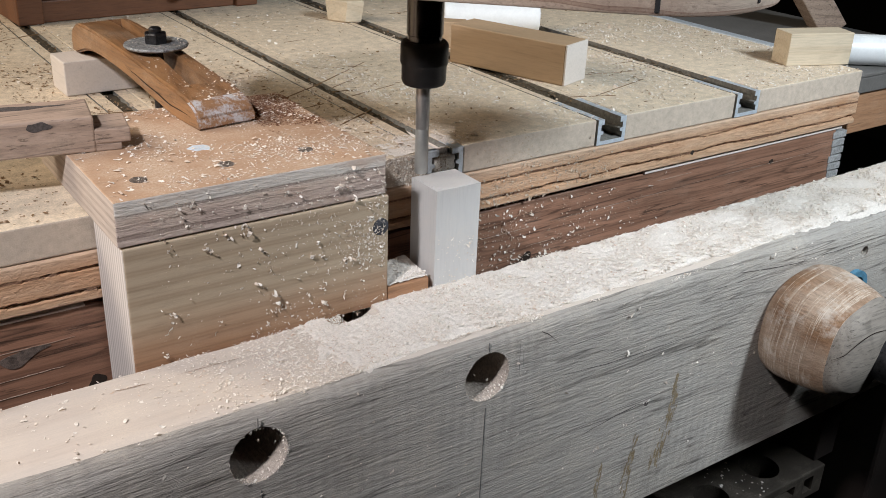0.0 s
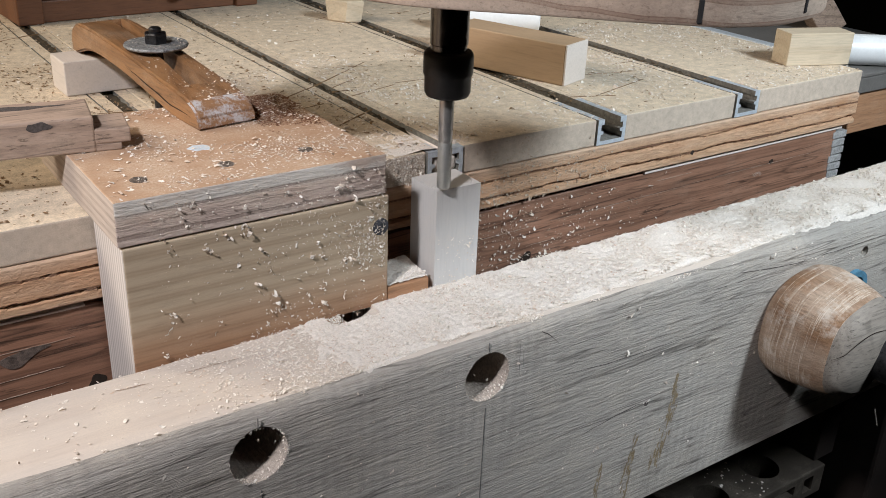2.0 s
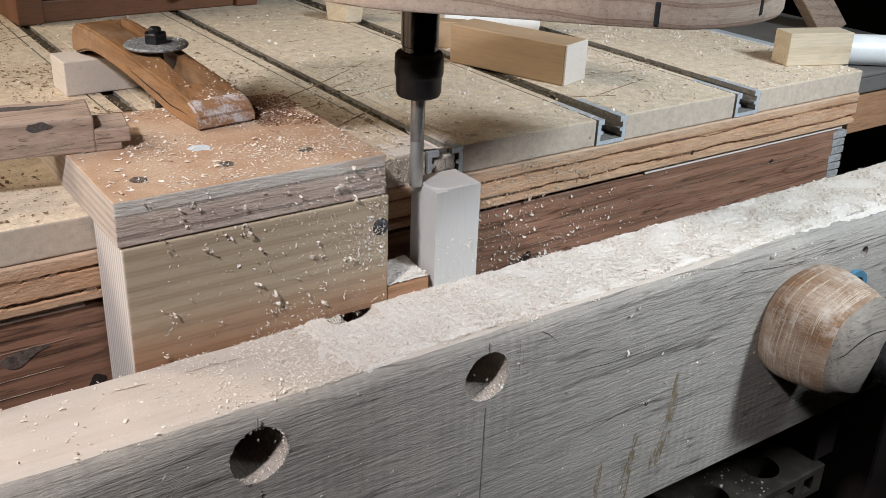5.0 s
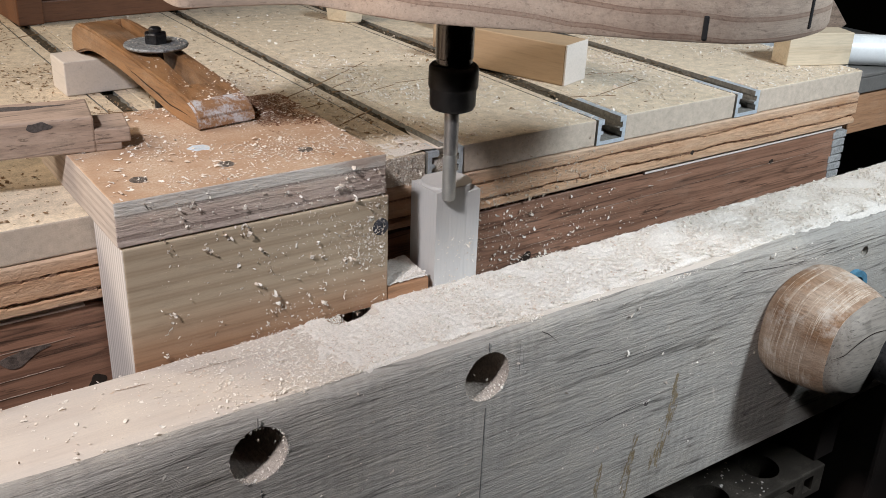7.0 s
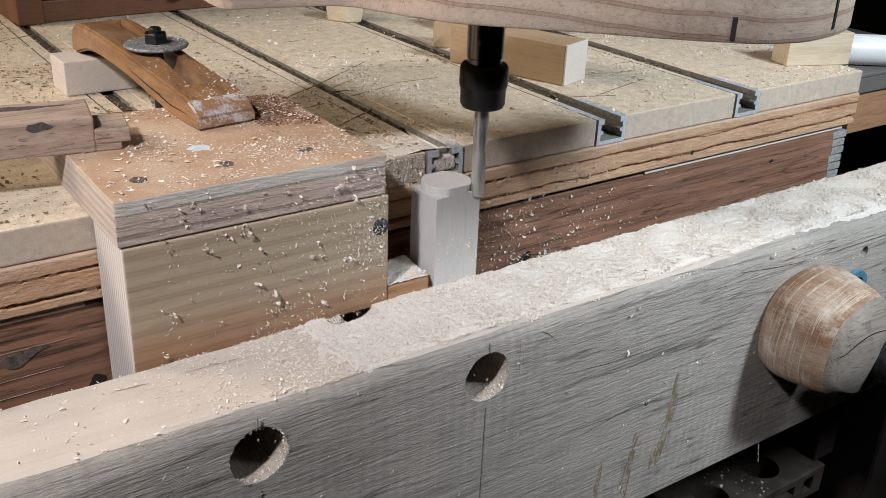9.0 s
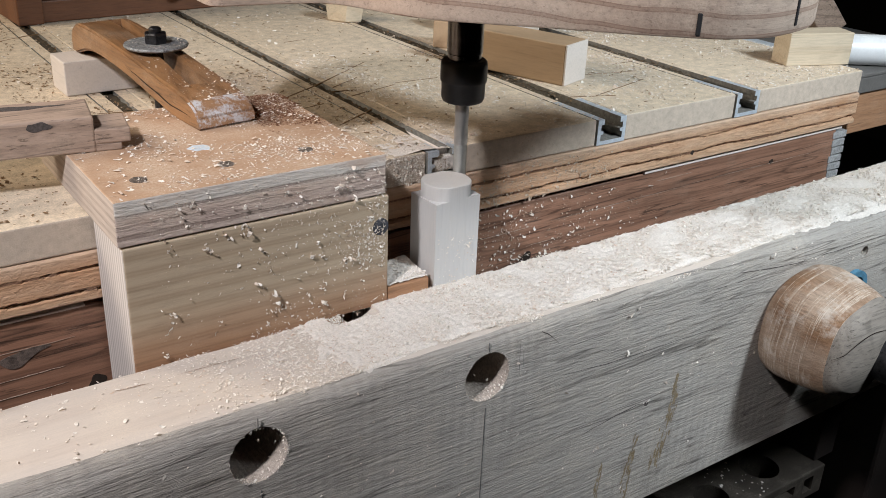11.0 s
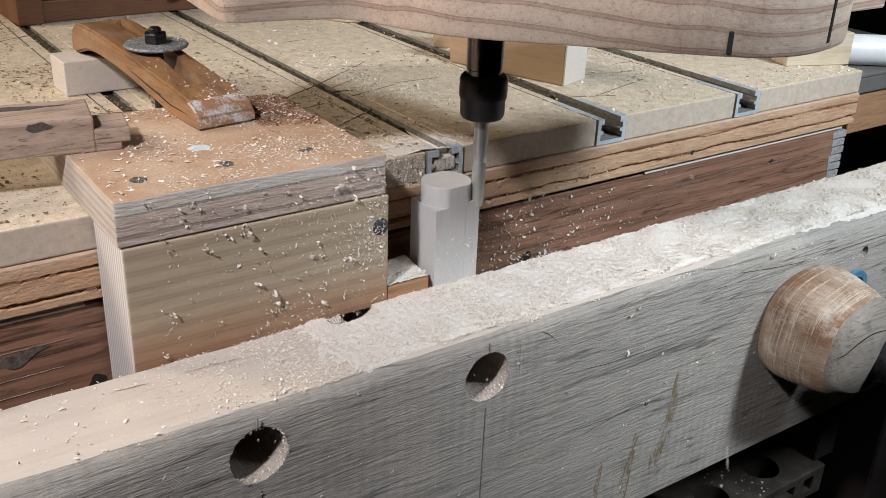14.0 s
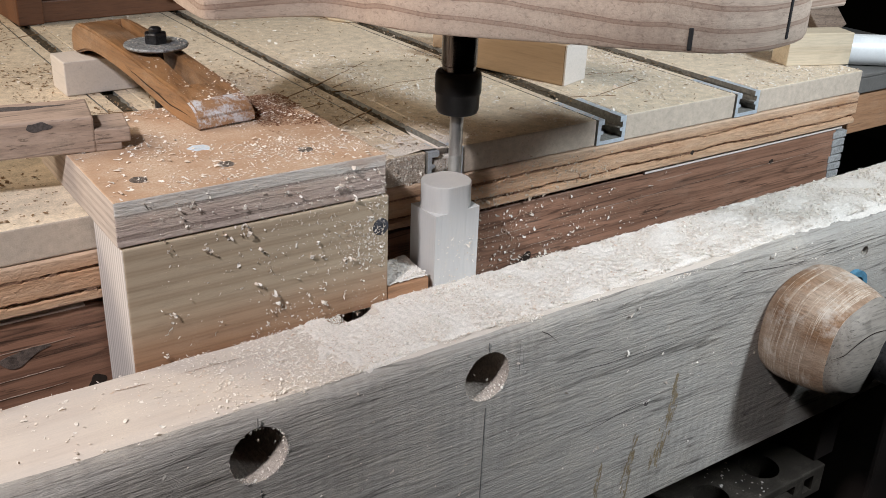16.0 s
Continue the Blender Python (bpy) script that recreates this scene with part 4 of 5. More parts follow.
def apron_marks():
    th = table
    for x, z, r in ((0.2611, -0.0447, 0.0016), (0.070, -0.0655, 0.0042), (0.1835, -0.0250, 0.0012), (-0.1485, -0.0675, 0.0036)):
        y = FRONT + 0.0022 if z < PLY_B else FRONT - 0.001
        bm = lathe([(0.0, -0.0003), (r, -0.0003), (r, 0.0002), (0.0, 0.0002)], 18, pose(x, y, z, 90, 0, 0))
        for v in bm.verts:
            off = Vector((v.co.x - x, 0, v.co.z - z))
            v.co += off * 0.5 * noise.noise(off.normalized() * 1.7 + Vector((x * 40, 0, 0)))
        part("nail_hole", bm, M_NAIL, bpy.data.objects["apron" if z < PLY_B else "plywood_base"], "dark nail hole")


apron_marks()


def bed_scratches():
    """Knife cuts and scorings across the bed."""
    rng = random.Random(4)
    runs = [((0.0133, 0.1453), (0.0620, 0.1777)), ((-0.0239, 0.1237), (0.0133, 0.1453)), ((0.020, 0.118), (0.052, 0.127)), ((-0.03, 0.105), (0.0, 0.112)), ((0.14, 0.058), (0.19, 0.072)), ((0.165, 0.095), (0.20, 0.088))]
    for k in range(22):
        x, y, a = rng.uniform(-0.2, 0.2), rng.uniform(0.05, 0.34), rng.uniform(-0.4, 0.6)
        if OFF_BLOCK((x, y)):
            d = rng.uniform(0.012, 0.035)
            runs.append(((x, y), (x + d * math.cos(a), y + d * math.sin(a))))
    for (xa, ya), (xb, yb) in runs:
        L, w = math.hypot(xb - xa, yb - ya), rng.uniform(0.0002, 0.00045)
        bm = box(0, L, -w, w, TOP - 0.0005, TOP + 0.00015)
        bmesh.ops.transform(bm, matrix=pose(xa, ya, 0, 0, 0, math.degrees(math.atan2(yb - ya, xb - xa))), verts=bm.verts)
        part("scratch", bm, M_CRUMB, table, "dark scored line")


def apron_scratches():
    """Thin wavering pale scrapes along the apron."""
    rng = random.Random(9)
    ap = bpy.data.objects["apron"]
    for x0, z0, L in ((0.028, -0.0478, 0.045), (0.085, -0.0470, 0.10), (0.190, -0.0458, 0.11), (0.07, -0.058, 0.025), (0.16, -0.0390, 0.03), (-0.21, -0.0455, 0.055), (-0.19, -0.0570, 0.03), (-0.21, -0.0645, 0.05)):
        n = 24
        mid = [(x0 + L * k / n, z0 + 0.006 * L * k / n + 0.0003 * noise.noise(Vector((x0 * 50 + k * 0.25, z0 * 900, 0)))) for k in range(n + 1)]
        wid = [rng.uniform(0.00004, 0.00020) * math.sin(math.pi * (k + 0.4) / (n + 0.8)) for k in range(n + 1)]
        pts = [(x, -(z - w)) for (x, z), w in zip(mid, wid)] + [(x, -(z + w)) for (x, z), w in list(zip(mid, wid))[::-1]]
        bm = prism(pts, 0.0, 0.0002)
        bmesh.ops.transform(bm, matrix=Matrix.Translation((0, FRONT + 0.0021, 0)) @ Matrix(((1, 0, 0, 0), (0, 0, -1, 0), (0, -1, 0, 0), (0, 0, 0, 1))), verts=bm.verts)
        bmesh.ops.recalc_face_normals(bm, faces=bm.faces)
        part("scratch", bm, M_BAR, ap, "pale scrape")


apron_scratches()
OFF_BLOCK = lambda p: not (-0.148 < p[0] < -0.035 and p[1] < 0.09)
bed_scratches()


# ---- sawdust and chips ----
def chips(name, label, spots, size, mat, lean=1.0, curl=0.6, seed=1):
    """Loose curled flakes: spots give point and normal; each flake is a bent four-quad strip."""
    rng = np.random.default_rng(seed)
    vs, fs = [], []
    for (p, nrm) in spots:
        s = size * min(2.4, rng.lognormal(0.0, 0.5))
        L, W = s * rng.uniform(0.6, 1.7), s * rng.uniform(0.35, 1.1)
        n = Vector(nrm)
        t = Vector(rng.normal(size=3))
        t = (t - n * t.dot(n) * (1 - 0.35 * lean)).normalized()
        b = n.cross(t).normalized()
        up = t.cross(b).normalized()
        if up.dot(n) < 0:
            up = -up
        c = rng.uniform(-1, 1) * curl
        base = len(vs)
        p = Vector(p) + n * s * 0.12
        for k in range(4):
            u = k / 3 - 0.5
            off = t * (L * u) + up * (L * c * (0.25 - u * u) * 1.6)
            w = W * (1 - 0.7 * abs(u)) * rng.uniform(0.5, 1.2)
            off = off + b * (W * rng.uniform(-0.22, 0.22))
            vs.append(tuple(p + off - b * w / 2))
            vs.append(tuple(p + off + b * w / 2 + up * W * 0.2 * c))
        for k in range(3):
            i = base + 2 * k
            fs.append((i, i + 1, i + 3, i + 2))
    me = bpy.data.meshes.new(name)
    me.from_pydata(vs, [], fs)
    me.materials.append(mat)
    return tagged(new(name, me), label, "wood chips", kind="stuff")


RNG = np.random.default_rng(5)


def spread(n, x, y, z, nrm, clump=0.0, scale=30.0, keep=None):
    """Random spots in a box, thinned where a noise field is low."""
    out = []
    while len(out) < n:
        p = (RNG.uniform(*x), RNG.uniform(*y), RNG.uniform(*z))
        if clump and noise.noise(Vector(p) * scale) < RNG.uniform(-0.7, 0.7) * clump + (clump - 0.5) * 0.4:
            continue
        if keep and not keep(p):
            continue
        out.append((p, nrm))
    return out


def heap(name, label, x0, x1, y0, y1, height, nx, ny, mat):
    """A low drift of sawdust; height(x, y) below zero sinks under the surface."""
    bm = bmesh.new()
    g_ = [[bm.verts.new((x0 + (x1 - x0) * i / nx, y0 + (y1 - y0) * j / ny, height(x0 + (x1 - x0) * i / nx, y0 + (y1 - y0) * j / ny))) for j in range(ny + 1)] for i in range(nx + 1)]
    for i in range(nx):
        for j in range(ny):
            bm.faces.new((g_[i][j], g_[i + 1][j], g_[i + 1][j + 1], g_[i][j + 1]))
    return tagged(part(name, bm, mat, None, "", True), label, "sawdust", kind="stuff")


def jaw_drift(x, y):
    v = Vector((x, y, 0))
    r, d = arris(x) + 0.0006, y - JAW_F
    xw = x + 0.016 * noise.noise(v * 55) + 0.007 * noise.noise(v * 170) + 0.003 * noise.noise(v * 600)
    cover = min(1.0, max(-0.6, (xw + 0.098 - (y + 0.034) * -0.9) / 0.05))
    edge = 0.0062 + 0.0012 * noise.noise(Vector((x * 40, 2, 0))) + 0.0010 * noise.noise(Vector((x * 190, 4, 0))) - 0.0030 * max(0.0, min(1.0, (-0.050 - x) / 0.03))
    front = min(1.0, (d - edge) / 0.003)
    h = 0.0012 * min(cover, front) + 0.0007 * noise.noise(v * 70) + 0.0005 * noise.noise(v * 320) + 0.00045 * noise.noise(v * 900)
    h = max(-0.0026 if abs(x + 0.017) < 0.014 else -0.0045, h - 0.004 * min(1.0, max(0.0, -front)) - 0.003 * max(0.0, -cover) - 0.004 * max(0.0, (-0.074 - xw) / 0.02))
    if d < r:
        h -= r - math.sqrt(max(0.0, r * r - (r - d) ** 2))
    notch = -0.0060 if -0.0665 < x < -0.0445 and y > -0.0195 + 0.002 * noise.noise(v * 300) else 0.0
    back = min(0.0, (JAW_K + 0.0005 * noise.noise(Vector((x * 200, 0, 0))) - y) * 1.5)
    return JAW_T + h + notch + back


heap("sawdust", "pale fine sawdust drift along the vise jaw", -0.104, 0.40, JAW_F + 0.0006, JAW_K + 0.0015, jaw_drift, 760, 70, M_DUST)
def settled(spots, lift=0.0004):
    """The same spots, lowered or raised onto the jaw or the dust that lies on it."""
    return [((x, y, max(JAW_T, jaw_drift(x, y)) + RNG.uniform(0.0, lift)), n) for (x, y, z), n in spots]


chips("wood_chips", "small pale wood chips scattered on the vise jaw", settled(spread(27000, (-0.13, 0.40), (JAW_F + 0.006, JAW_K), (0, 0.0001), (0, 0, 1), 0.3, 60, lambda p: not (-0.067 < p[0] < -0.044 and p[1] > -0.0205) and RNG.uniform() < 0.06 + 0.94 * min(1.0, max(0.0, (p[0] + 0.13) / 0.11)))), 0.00055, M_CHIP, 0.85, seed=2)
chips("wood_chips", "a few pale chips on the bare jaw wood", spread(260, (-0.24, -0.08), (JAW_F + 0.003, JAW_K), (JAW_T, JAW_T + 0.0002), (0, 0, 1)), 0.0008, M_CHIP, 0.3, seed=3)
chips("wood_chips", "fine dust thinning out over the bare jaw wood", spread(5200, (-0.24, -0.06), (JAW_F + 0.004, JAW_K), (JAW_T, JAW_T + 0.0003), (0, 0, 1), 0.4, 50, lambda p: RNG.uniform() < max(0.02, 1 + (p[0] + 0.07) / 0.10) ** 2 * (0.35 + 0.65 * (p[1] - JAW_F) / 0.047)), 0.0005, M_CHIP, 0.25, seed=41)
chips("wood_chips", "tiny pale chips clinging to the jaw front", spread(260, (-0.16, 0.24), (JAW_F - 0.0002, JAW_F), (-0.16, -0.047), (0, -1, 0), 0.0), 0.0007, M_CHIP, 1.0, seed=4)


def arris_points(n):
    out = []
    for k in range(n):
        x = RNG.uniform(-0.11, 0.40)
        r = arris(x) + 0.0006
        dd = r * RNG.uniform(0.05, 1.0)
        if noise.noise(Vector((x * 60, dd * 300, 0))) + dd / r < 0.80:
            continue
        z = JAW_T - r + math.sqrt(r * r - (r - dd) ** 2)
        out.append(((x, JAW_F + dd, z + 0.0007), Vector((0, -(r - dd) / r, 0.3 + dd / r)).normalized()))
    return out


chips("wood_chips", "fine chips spilling over the jaw's rounded edge", arris_points(13000), 0.00042, M_CHIP, 1.0, seed=32)


def clamp_points(n):
    out = []
    tops = ((0.03, 309), (0.055, 322), (0.09, 332), (0.16, 345), (0.26, 360), (0.36, 376), (0.46, 390))
    for k in range(n):
        u = 0.04 + 0.40 * RNG.uniform() ** 1.5
        x, y = -0.0915 - 0.0075 * math.sin(math.pi * u * 0.62) + RNG.uniform(0.0015, 0.0247), 0.0493 + 0.155 * u
        if y > 0.0715 and abs(x + 0.0797) < 0.0052:
            continue
        (u0, a), (u1, c) = [(p, q) for p, q in zip(tops, tops[1:]) if p[0] <= u <= q[0]][0]
        out.append(((x, y, (a + (c - a) * (u - u0) / (u1 - u0)) / 10000 + 0.0001), Vector((0, -0.15, 1)).normalized()))
    return out


chips("wood_chips", "fine pale flakes lying on the clamp arm", clamp_points(260), 0.0006, M_CHIP, 0.6, seed=33)
disc = [(0.0135 * math.sqrt(RNG.uniform()), RNG.uniform(0, 2 * math.pi)) for k in range(170)]
chips("wood_chips", "specks of dust on the clamp washer", [((-0.0820 + q * math.cos(a), 0.1200 + q * math.sin(a), 0.0421), Vector((0, 0, 1))) for q, a in disc if q > 0.006], 0.0005, M_CHIP, 0.4, seed=34)
chips("wood_chips", "larger curled chips stuck to the jaw front", spread(26, (-0.05, 0.20), (JAW_F - 0.0003, JAW_F), (-0.125, -0.050), (0, -1, 0), 0.0), 0.0013, M_CHIP, 1.6, seed=31)
SLAB_ONLY = lambda p: OFF_BLOCK(p) and all(abs(p[0] * 1000 - c) > 7 for c in TRACKS)
chips("wood_chips", "pale wood chips lying over the machine bed", spread(10500, (-0.035, 0.335), (FRONT + 0.001, 0.20), (TOP, TOP + 0.0003), (0, 0, 1), 0.5, 22, SLAB_ONLY), 0.0009, M_CHIP, 0.9, seed=6)
chips("wood_chips", "sparse pale wood chips at the back of the bed", spread(2000, (-0.15, 0.335), (0.18, 0.42), (TOP, TOP + 0.0003), (0, 0, 1), 0.5, 18, SLAB_ONLY), 0.0011, M_CHIP, 0.8, seed=7)
chips("bark_crumbs", "dark brown crumbs and splinters on the bed", spread(4200, (-0.20, 0.335), (FRONT + 0.002, 0.42), (TOP, TOP + 0.0002), (0, 0, 1), 0.5, 14, lambda p: SLAB_ONLY(p) and RNG.uniform() < (1.0 if p[0] < 0.02 else 0.22)), 0.0010, M_CRUMB, 0.3, seed=8)
chips("wood_chips", "pale wood chips on the jig board", spread(480, (-0.144, -0.039), (-0.010, 0.086), (0.0213, 0.0214), (0, 0, 1), 0.5, 25), 0.0009, M_CHIP, 0.4, seed=9)
chips("wood_chips", "fine pale dust flakes on the jig board", spread(2600, (-0.125, -0.039), (-0.010, 0.086), (0.0213, 0.0214), (0, 0, 1), 0.6, 40), 0.0006, M_CHIP, 0.4, seed=10)
chips("wood_chips", "curled chips clinging to the jig block front", spread(330, (-0.135, -0.038), (-0.0119, -0.0117), (-0.055, 0.020), (0, -1, 0), 0.5, 30, lambda p: RNG.uniform() < 0.35 + 0.65 * (p[0] + 0.135) / 0.097), 0.0007, M_CHIP, 1.4, 2.0, seed=11)
clumps = []
for (cx, cy, cz), nrm in spread(80, (-0.133, -0.040), (-0.0120, -0.0117), (-0.050, 0.019), nrm=(0, -1, 0), keep=lambda p: RNG.uniform() < 0.3 + 0.7 * (p[0] + 0.135) / 0.097):
    for k in range(int(RNG.integers(2, 6))):
        clumps.append(((cx + RNG.normal() * 0.0008, cy - RNG.uniform(0, 0.0009), cz + RNG.normal() * 0.0008), nrm))
chips("wood_chips", "tangled curls of shavings stuck to the jig block", clumps, 0.00078, M_CHIP, 2.0, 2.2, seed=42)
# these flakes darken the board where the shadow behind the toe falls
chips("bark_crumbs", "dense brown flakes standing in for the shadow behind the clamp toe", spread(5200, (-0.066, -0.0375), (0.030, 0.0878), (0.0212, 0.0213), (0, 0, 1), 0.2, 60, lambda p: RNG.uniform() < min(1.0, (p[1] - 0.028) / 0.035)), 0.0005, M_TOESHADE, 0.1, seed=44)
chips("wood_chips", "fine flakes clinging to the jig block front", spread(900, (-0.135, -0.038), (-0.0119, -0.0117), (-0.055, 0.020), (0, -1, 0), 0.4, 45, lambda p: RNG.uniform() < ((p[0] + 0.135) / 0.097) ** 3), 0.0005, M_CHIP, 1.0, seed=12)
chips("wood_chips", "fine pale flakes dusting the plywood edge", spread(1500, (0.010, 0.13), (FRONT - 0.0016, FRONT - 0.0012), (-0.030, 0.003), (0, -1, 0), 0.3, 60, lambda p: RNG.uniform() < (1.1 - p[0] / 0.13) ** 2), 0.00045, M_DIMCHIP, 1.0, seed=21)
chips("wood_chips", "fine pale flakes dusting the dark apron", spread(900, (0.010, 0.20), (FRONT + 0.0016, FRONT + 0.0020), (-0.080, -0.034), (0, -1, 0), 0.3, 60, lambda p: RNG.uniform() < (1.1 - p[0] / 0.2) ** 2), 0.00045, M_DIMCHIP, 1.0, seed=22)
chips("wood_chips", "chips clinging to the plywood and apron edges", spread(420, (0.012, 0.14), (FRONT - 0.0016, FRONT - 0.0012), (-0.030, -0.011), (0, -1, 0), 0.3, 40, lambda p: RNG.uniform() < 1.1 - p[0] / 0.13), 0.0007, M_DIMCHIP, 1.2, seed=13)
chips("wood_chips", "pale chips clinging to the dark apron", spread(420, (0.012, 0.20), (FRONT + 0.0014, FRONT + 0.0019), (-0.075, -0.034), (0, -1, 0), 0.3, 40, lambda p: RNG.uniform() < 1.1 - p[0] / 0.16), 0.0008, M_CHIP, 1.2, seed=14)


chips("wood_chips", "dust caked on the bed's front edge by the stick", spread(1500, (-0.036, 0.004), (FRONT - 0.0003, FRONT), (MDF_B, TOP), (0, -1, 0), 0.2, 60), 0.0005, M_CHIP, 0.8, seed=46)
tops = [((sx + RNG.normal() * 0.0016, sy + RNG.normal() * 0.0016, 0.0214), (0, 0, 1)) for sx, sy in ((-0.1306, 0.0062), (-0.0971, 0.0069), (-0.0635, 0.0080)) for k in range(26)]
chips("wood_chips", "dust and flakes lodged on the screw heads", tops, 0.0006, M_CHIP, 0.5, seed=16)
rim = []
for hx in (-0.1172, -0.0172):
    for k in range(150):
        a = RNG.uniform(math.pi * 1.02, math.pi * 2.1)
        rim.append(((hx + 0.0111 * math.cos(a), JAW_F + RNG.uniform(-0.0002, 0.010) * RNG.uniform(), -0.0632 + 0.0111 * math.sin(a)), (-math.cos(a) * 0.6, -0.5, -math.sin(a))))
    for k in range(60):
        a = RNG.uniform(0, math.pi * 2)
        rim.append(((hx + 0.0113 * math.cos(a), JAW_F - 0.0001, -0.0632 + 0.0113 * math.sin(a)), (0, -1, 0)))
chips("wood_chips", "ragged fibres and dust round the dog holes", [(p, Vector(n).normalized()) for p, n in rim], 0.0005, M_CHIP, 1.0, seed=15)


def ledge_drift(x, y):
    v = Vector((x, y, 0))
    return -0.0395 + 0.0016 + 0.0022 * max(0, (x + 0.036) / 0.02) * max(0, (y + 0.009) / 0.02) + 0.0006 * noise.noise(v * 300) + 0.0004 * noise.noise(v * 900)


heap("sawdust", "soft heap of sawdust beside the stick", -0.0362, -0.0155, -0.0105, 0.0088, ledge_drift, 60, 50, M_DUST)


chips("wood_chips", "loose flakes on the little sawdust heap", spread(260, (-0.0355, -0.0160), (-0.0100, 0.0085), (-0.0378, -0.0366), (0, 0, 1), 0.2, 60), 0.0006, M_CHIP, 1.0, seed=35)
chips("wood_chips", "fine flakes clinging to the stick's front", spread(110, (-0.0110, 0.0100), (-0.0109, -0.0107), (-0.048, -0.022), (0, -1, 0), 0.0), 0.0005, M_CHIP, 1.2, seed=36)


def bed_drift(x, y):
    v = Vector((x, y, 0))
    d = math.hypot(x - 0.004, (y - 0.025) * 1.1)
    gap = -0.006 if abs(x - 0.015) < 0.0042 and y > 0.027 else 0.0
    return TOP + 0.0010 * max(-0.8, 1 - d / 0.034) + 0.0007 * noise.noise(v * 60) + 0.0005 * noise.noise(v * 300) + 0.0003 * noise.noise(v * 800) - 0.0005 + gap


heap("sawdust", "sawdust blown over the bed edge and slot", -0.036, 0.10, FRONT + 0.0006, 0.12, bed_drift, 170, 130, M_DUST)


tagged(part("sawdust", box(0.0082, 0.0218, FRONT + 0.0005, 0.050, -0.0070, 0.0004, 0.0012), M_DUST), "sawdust packed in the open slot end", "sawdust", kind="stuff")


def slot_fill():
    """Packed dust along the slots behind their open ends, its colour darkened for the slots' shade."""
    for c in TRACKS:
        x, half = c / 1000, 0.0036 if c < 50 else 0.0056
        start = 0.052 if c < 50 else 0.068

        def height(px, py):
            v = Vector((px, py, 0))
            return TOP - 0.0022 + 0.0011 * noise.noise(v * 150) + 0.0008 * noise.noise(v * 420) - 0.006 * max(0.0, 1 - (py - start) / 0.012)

        heap("sawdust", "dust packed in a bed slot, darkened for the slot's shade", x - half, x + half, start, 0.60, height, 8, 420, M_SHADED_SLOT_DUST)
    crust = spread(3200, (-0.42, 0.24), (0.06, 0.46), (TOP, TOP + 0.0002), (0, 0, 1), 0.0, keep=lambda p: any(2.6 < abs(p[0] * 1000 - c) < (6.5 if c < 50 else 8.0) for c in TRACKS))
    chips("bark_crumbs", "crumbs of dust along the slot lips", crust, 0.0008, M_DIMCHIP, 0.6, seed=45)


slot_fill()
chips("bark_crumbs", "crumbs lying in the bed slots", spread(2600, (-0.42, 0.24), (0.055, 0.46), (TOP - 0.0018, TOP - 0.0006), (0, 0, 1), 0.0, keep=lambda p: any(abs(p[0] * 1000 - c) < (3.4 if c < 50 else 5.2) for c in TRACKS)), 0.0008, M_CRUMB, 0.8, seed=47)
chips("wood_chips", "pale chips fallen on the shelf under the bench", spread(50, (0.232, 0.268), (-0.023, 0.030), (-0.2619, -0.2617), (0, 0, 1), 0.0, keep=lambda p: math.hypot(p[0] - 0.2755, p[1]) > 0.016 and math.hypot(p[0] - 0.2215, p[1] + 0.005) > 0.014), 0.0011, M_CHIP, 0.4, seed=48)


def apron_smear():
    pts = [(-0.1830, 0.0480), (-0.1765, 0.0462), (-0.1700, 0.0452), (-0.1640, 0.0462), (-0.1688, 0.0478), (-0.1725, 0.0500), (-0.1760, 0.0524), (-0.1800, 0.0520)]
    bm = prism(smooth_closed(pts, 5), 0.0, 0.0002)
    bmesh.ops.transform(bm, matrix=Matrix.Translation((0, FRONT + 0.0021, 0)) @ Matrix(((1, 0, 0, 0), (0, 0, -1, 0), (0, -1, 0, 0), (0, 0, 0, 1))), verts=bm.verts)
    part("glue_smear", bm, M_SMEAR, bpy.data.objects["apron"], "pale blue-grey glue smear")


apron_smear()


def brace():
    """Slanted timber behind the rail."""
    bm = box(-0.010, 0.010, -0.012, 0.012, 0.0, 0.16, 0.001)
    bmesh.ops.transform(bm, matrix=pose(0.4500, 0.130, -0.0008, 0, -38, -30), verts=bm.verts)
    tagged(part("timber_brace", bm, M_BAR), "grey-brown slanted timber brace on the rail", "brace")


brace()


def flying_chips():
    out = []
    for k in range(110):
        w = RNG.uniform(0.00028, 0.0006)
        bm = box(-w * 2, w * 2, -w, w, -w * 0.4, w * 0.4, w * 0.2, 1)
        start = (RNG.uniform(-0.03, 0.16), RNG.uniform(-0.05, -0.016), JAW_T + 0.0016)
        ob = tagged(part("wood_chip", bm, M_CHIP), "single pale chip thrown off the cutter", "wood chip", "thrown chips")
        ob.location = start
        out.append((ob, (start, RNG.uniform(0.5, 1.3), (RNG.uniform(-0.1, 0.6), RNG.uniform(-0.5, -0.2), 0), 0.1 + k * 0.142)))
    return out


FLYING = flying_chips()


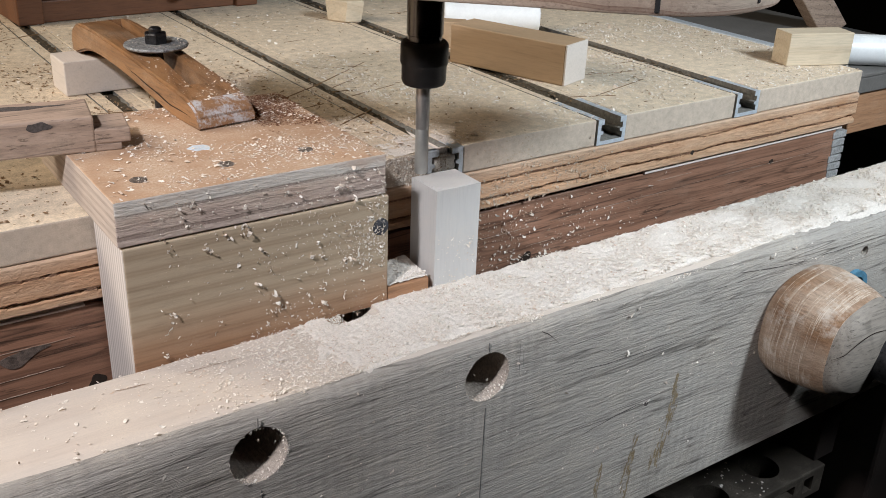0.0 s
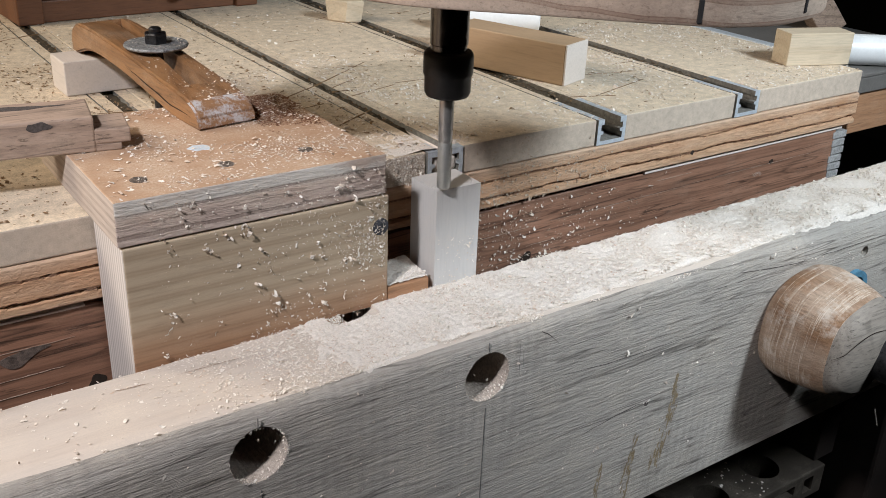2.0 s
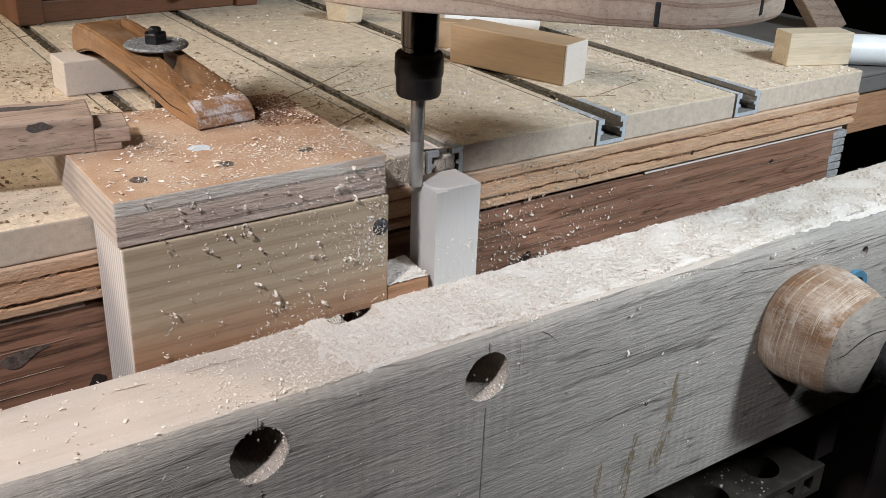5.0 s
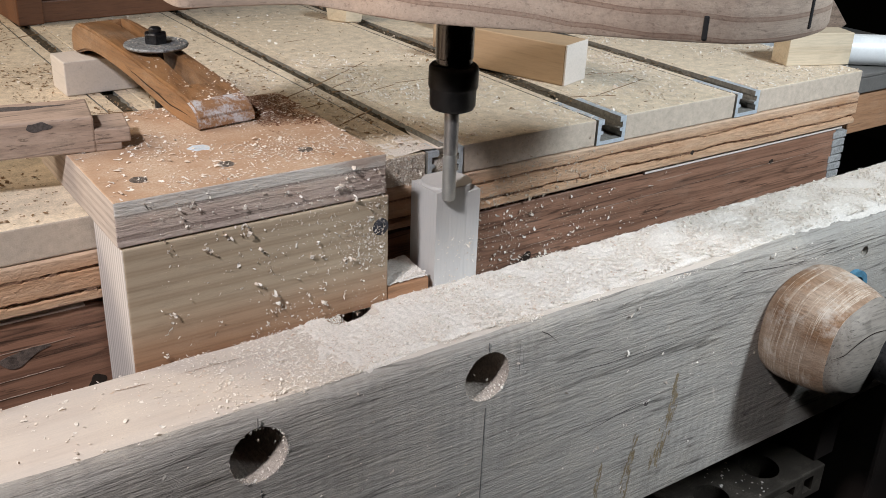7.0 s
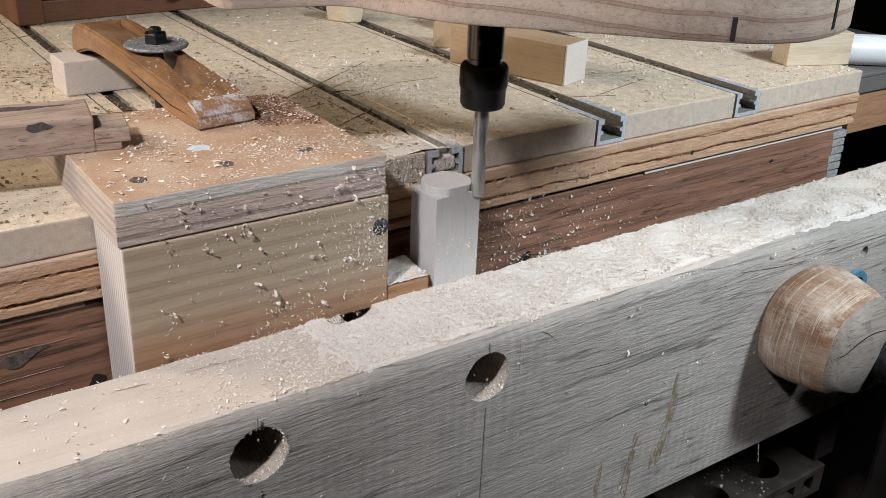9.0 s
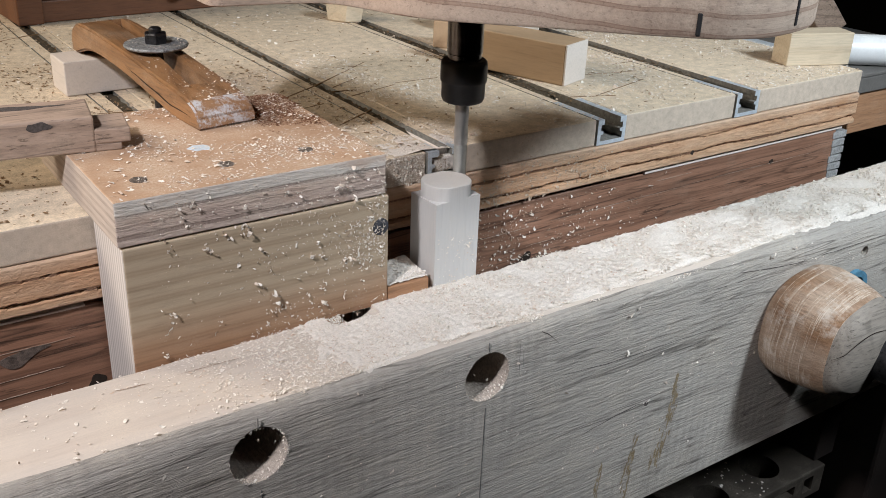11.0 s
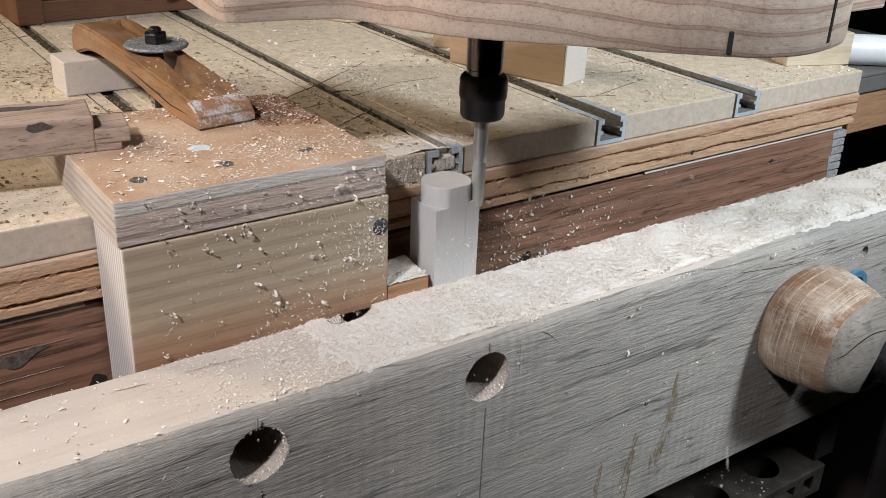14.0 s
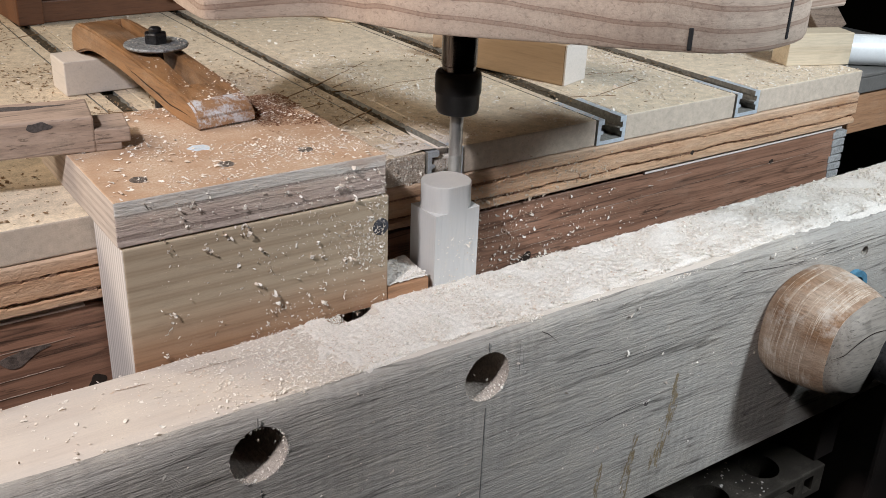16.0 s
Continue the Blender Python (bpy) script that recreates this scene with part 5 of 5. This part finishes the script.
# ---- movement ----
def tip(t):
    """Where the cutter's tip is: a facing pass and a lift, then a clockwise helix."""
    if t < 1.6:
        rows = [(0.0, -6.8, 10.2, 0.9), (0.2, 2.6, 10.4, 0.9), (0.4, 10.0, 10.6, 1.1), (0.5, 10.3, 10.8, 2.2), (0.6, 10.2, 10.8, 6.5), (0.9, 10.9, 10.9, 6.9), (1.0, 9.3, 7.4, 6.9), (1.1, 5.9, -2.0, 6.9), (1.3, 3.4, -8.1, 6.9), (1.4, 2.2, -10.6, 6.7), (1.5, 1.6, -12.6, 4.9), (1.6, 3.2, -13.7, 2.0)]
        for a, b in zip(rows, rows[1:]):
            if a[0] <= t <= b[0] + 1e-6:
                u = (t - a[0]) / (b[0] - a[0])
                return tuple((p + (q - p) * u) / 1000 for p, q in zip(a[1:], b[1:]))
    a = 5.498 - 2.48 * (t - 9)
    return (-0.0006 + 0.0137 * math.cos(a), -0.0005 + 0.0137 * math.sin(a), (-5.7 - 1.047 * (t - 9)) / 1000)


def chip_rows(start, lift, run, t0):
    """At rest, a leap in an arc, and a fall to the floor."""
    rows = [(0.0, Matrix.Translation(start)), (t0, Matrix.Translation(start))]
    v = Vector(run)
    v.z = lift
    t, k = 0.0, 0
    while True:
        k += 1
        t = k / 15
        p = Vector(start) + v * t + Vector((0, 0, -4.9 * t * t))
        if p.z < -0.8985 or t0 + t > 15.9:
            break
        rows.append((t0 + t, Matrix.Translation(p) @ pose(0, 0, 0, 55 * k, 35 * k, 20 * k)))
    p.z = max(p.z, -0.8985)
    end = Matrix.Translation(p) @ pose(0, 0, 0, 55 * k, 35 * k, 20 * k)
    rows.append((min(t0 + t, 15.95), end))
    rows.append((16.0, end))
    return rows


def motions():
    for ob, args in FLYING:
        walk(ob, chip_rows(*args))
    walk(spindle, [(k / 10, Matrix.Translation(tip(k / 10))) for k in range(161)])
    for w, mid in WEDGES:
        base = w.location.copy()
        passes = []
        for k in range(-2, 12):
            t = 9 + (5.498 - mid - 2 * math.pi * k) / 2.48
            if 1.7 < t < 16.0:
                z = tip(t)[2]
                if z < -0.0003:
                    passes.append((t, z + 0.0002))
        rows, z = [(0.0, 0.0)], 0.0
        for t, zn in sorted(passes):
            if t - 0.07 > rows[-1][0] + 0.04:
                rows.append((t - 0.07, z))
            if t + 0.05 < 16.0:
                rows.append((t + 0.05, zn))
                z = zn
        rows.append((16.0, z))
        walk(w, [(t, Matrix.Translation(base + Vector((0, 0, z)))) for t, z in rows])


motions()
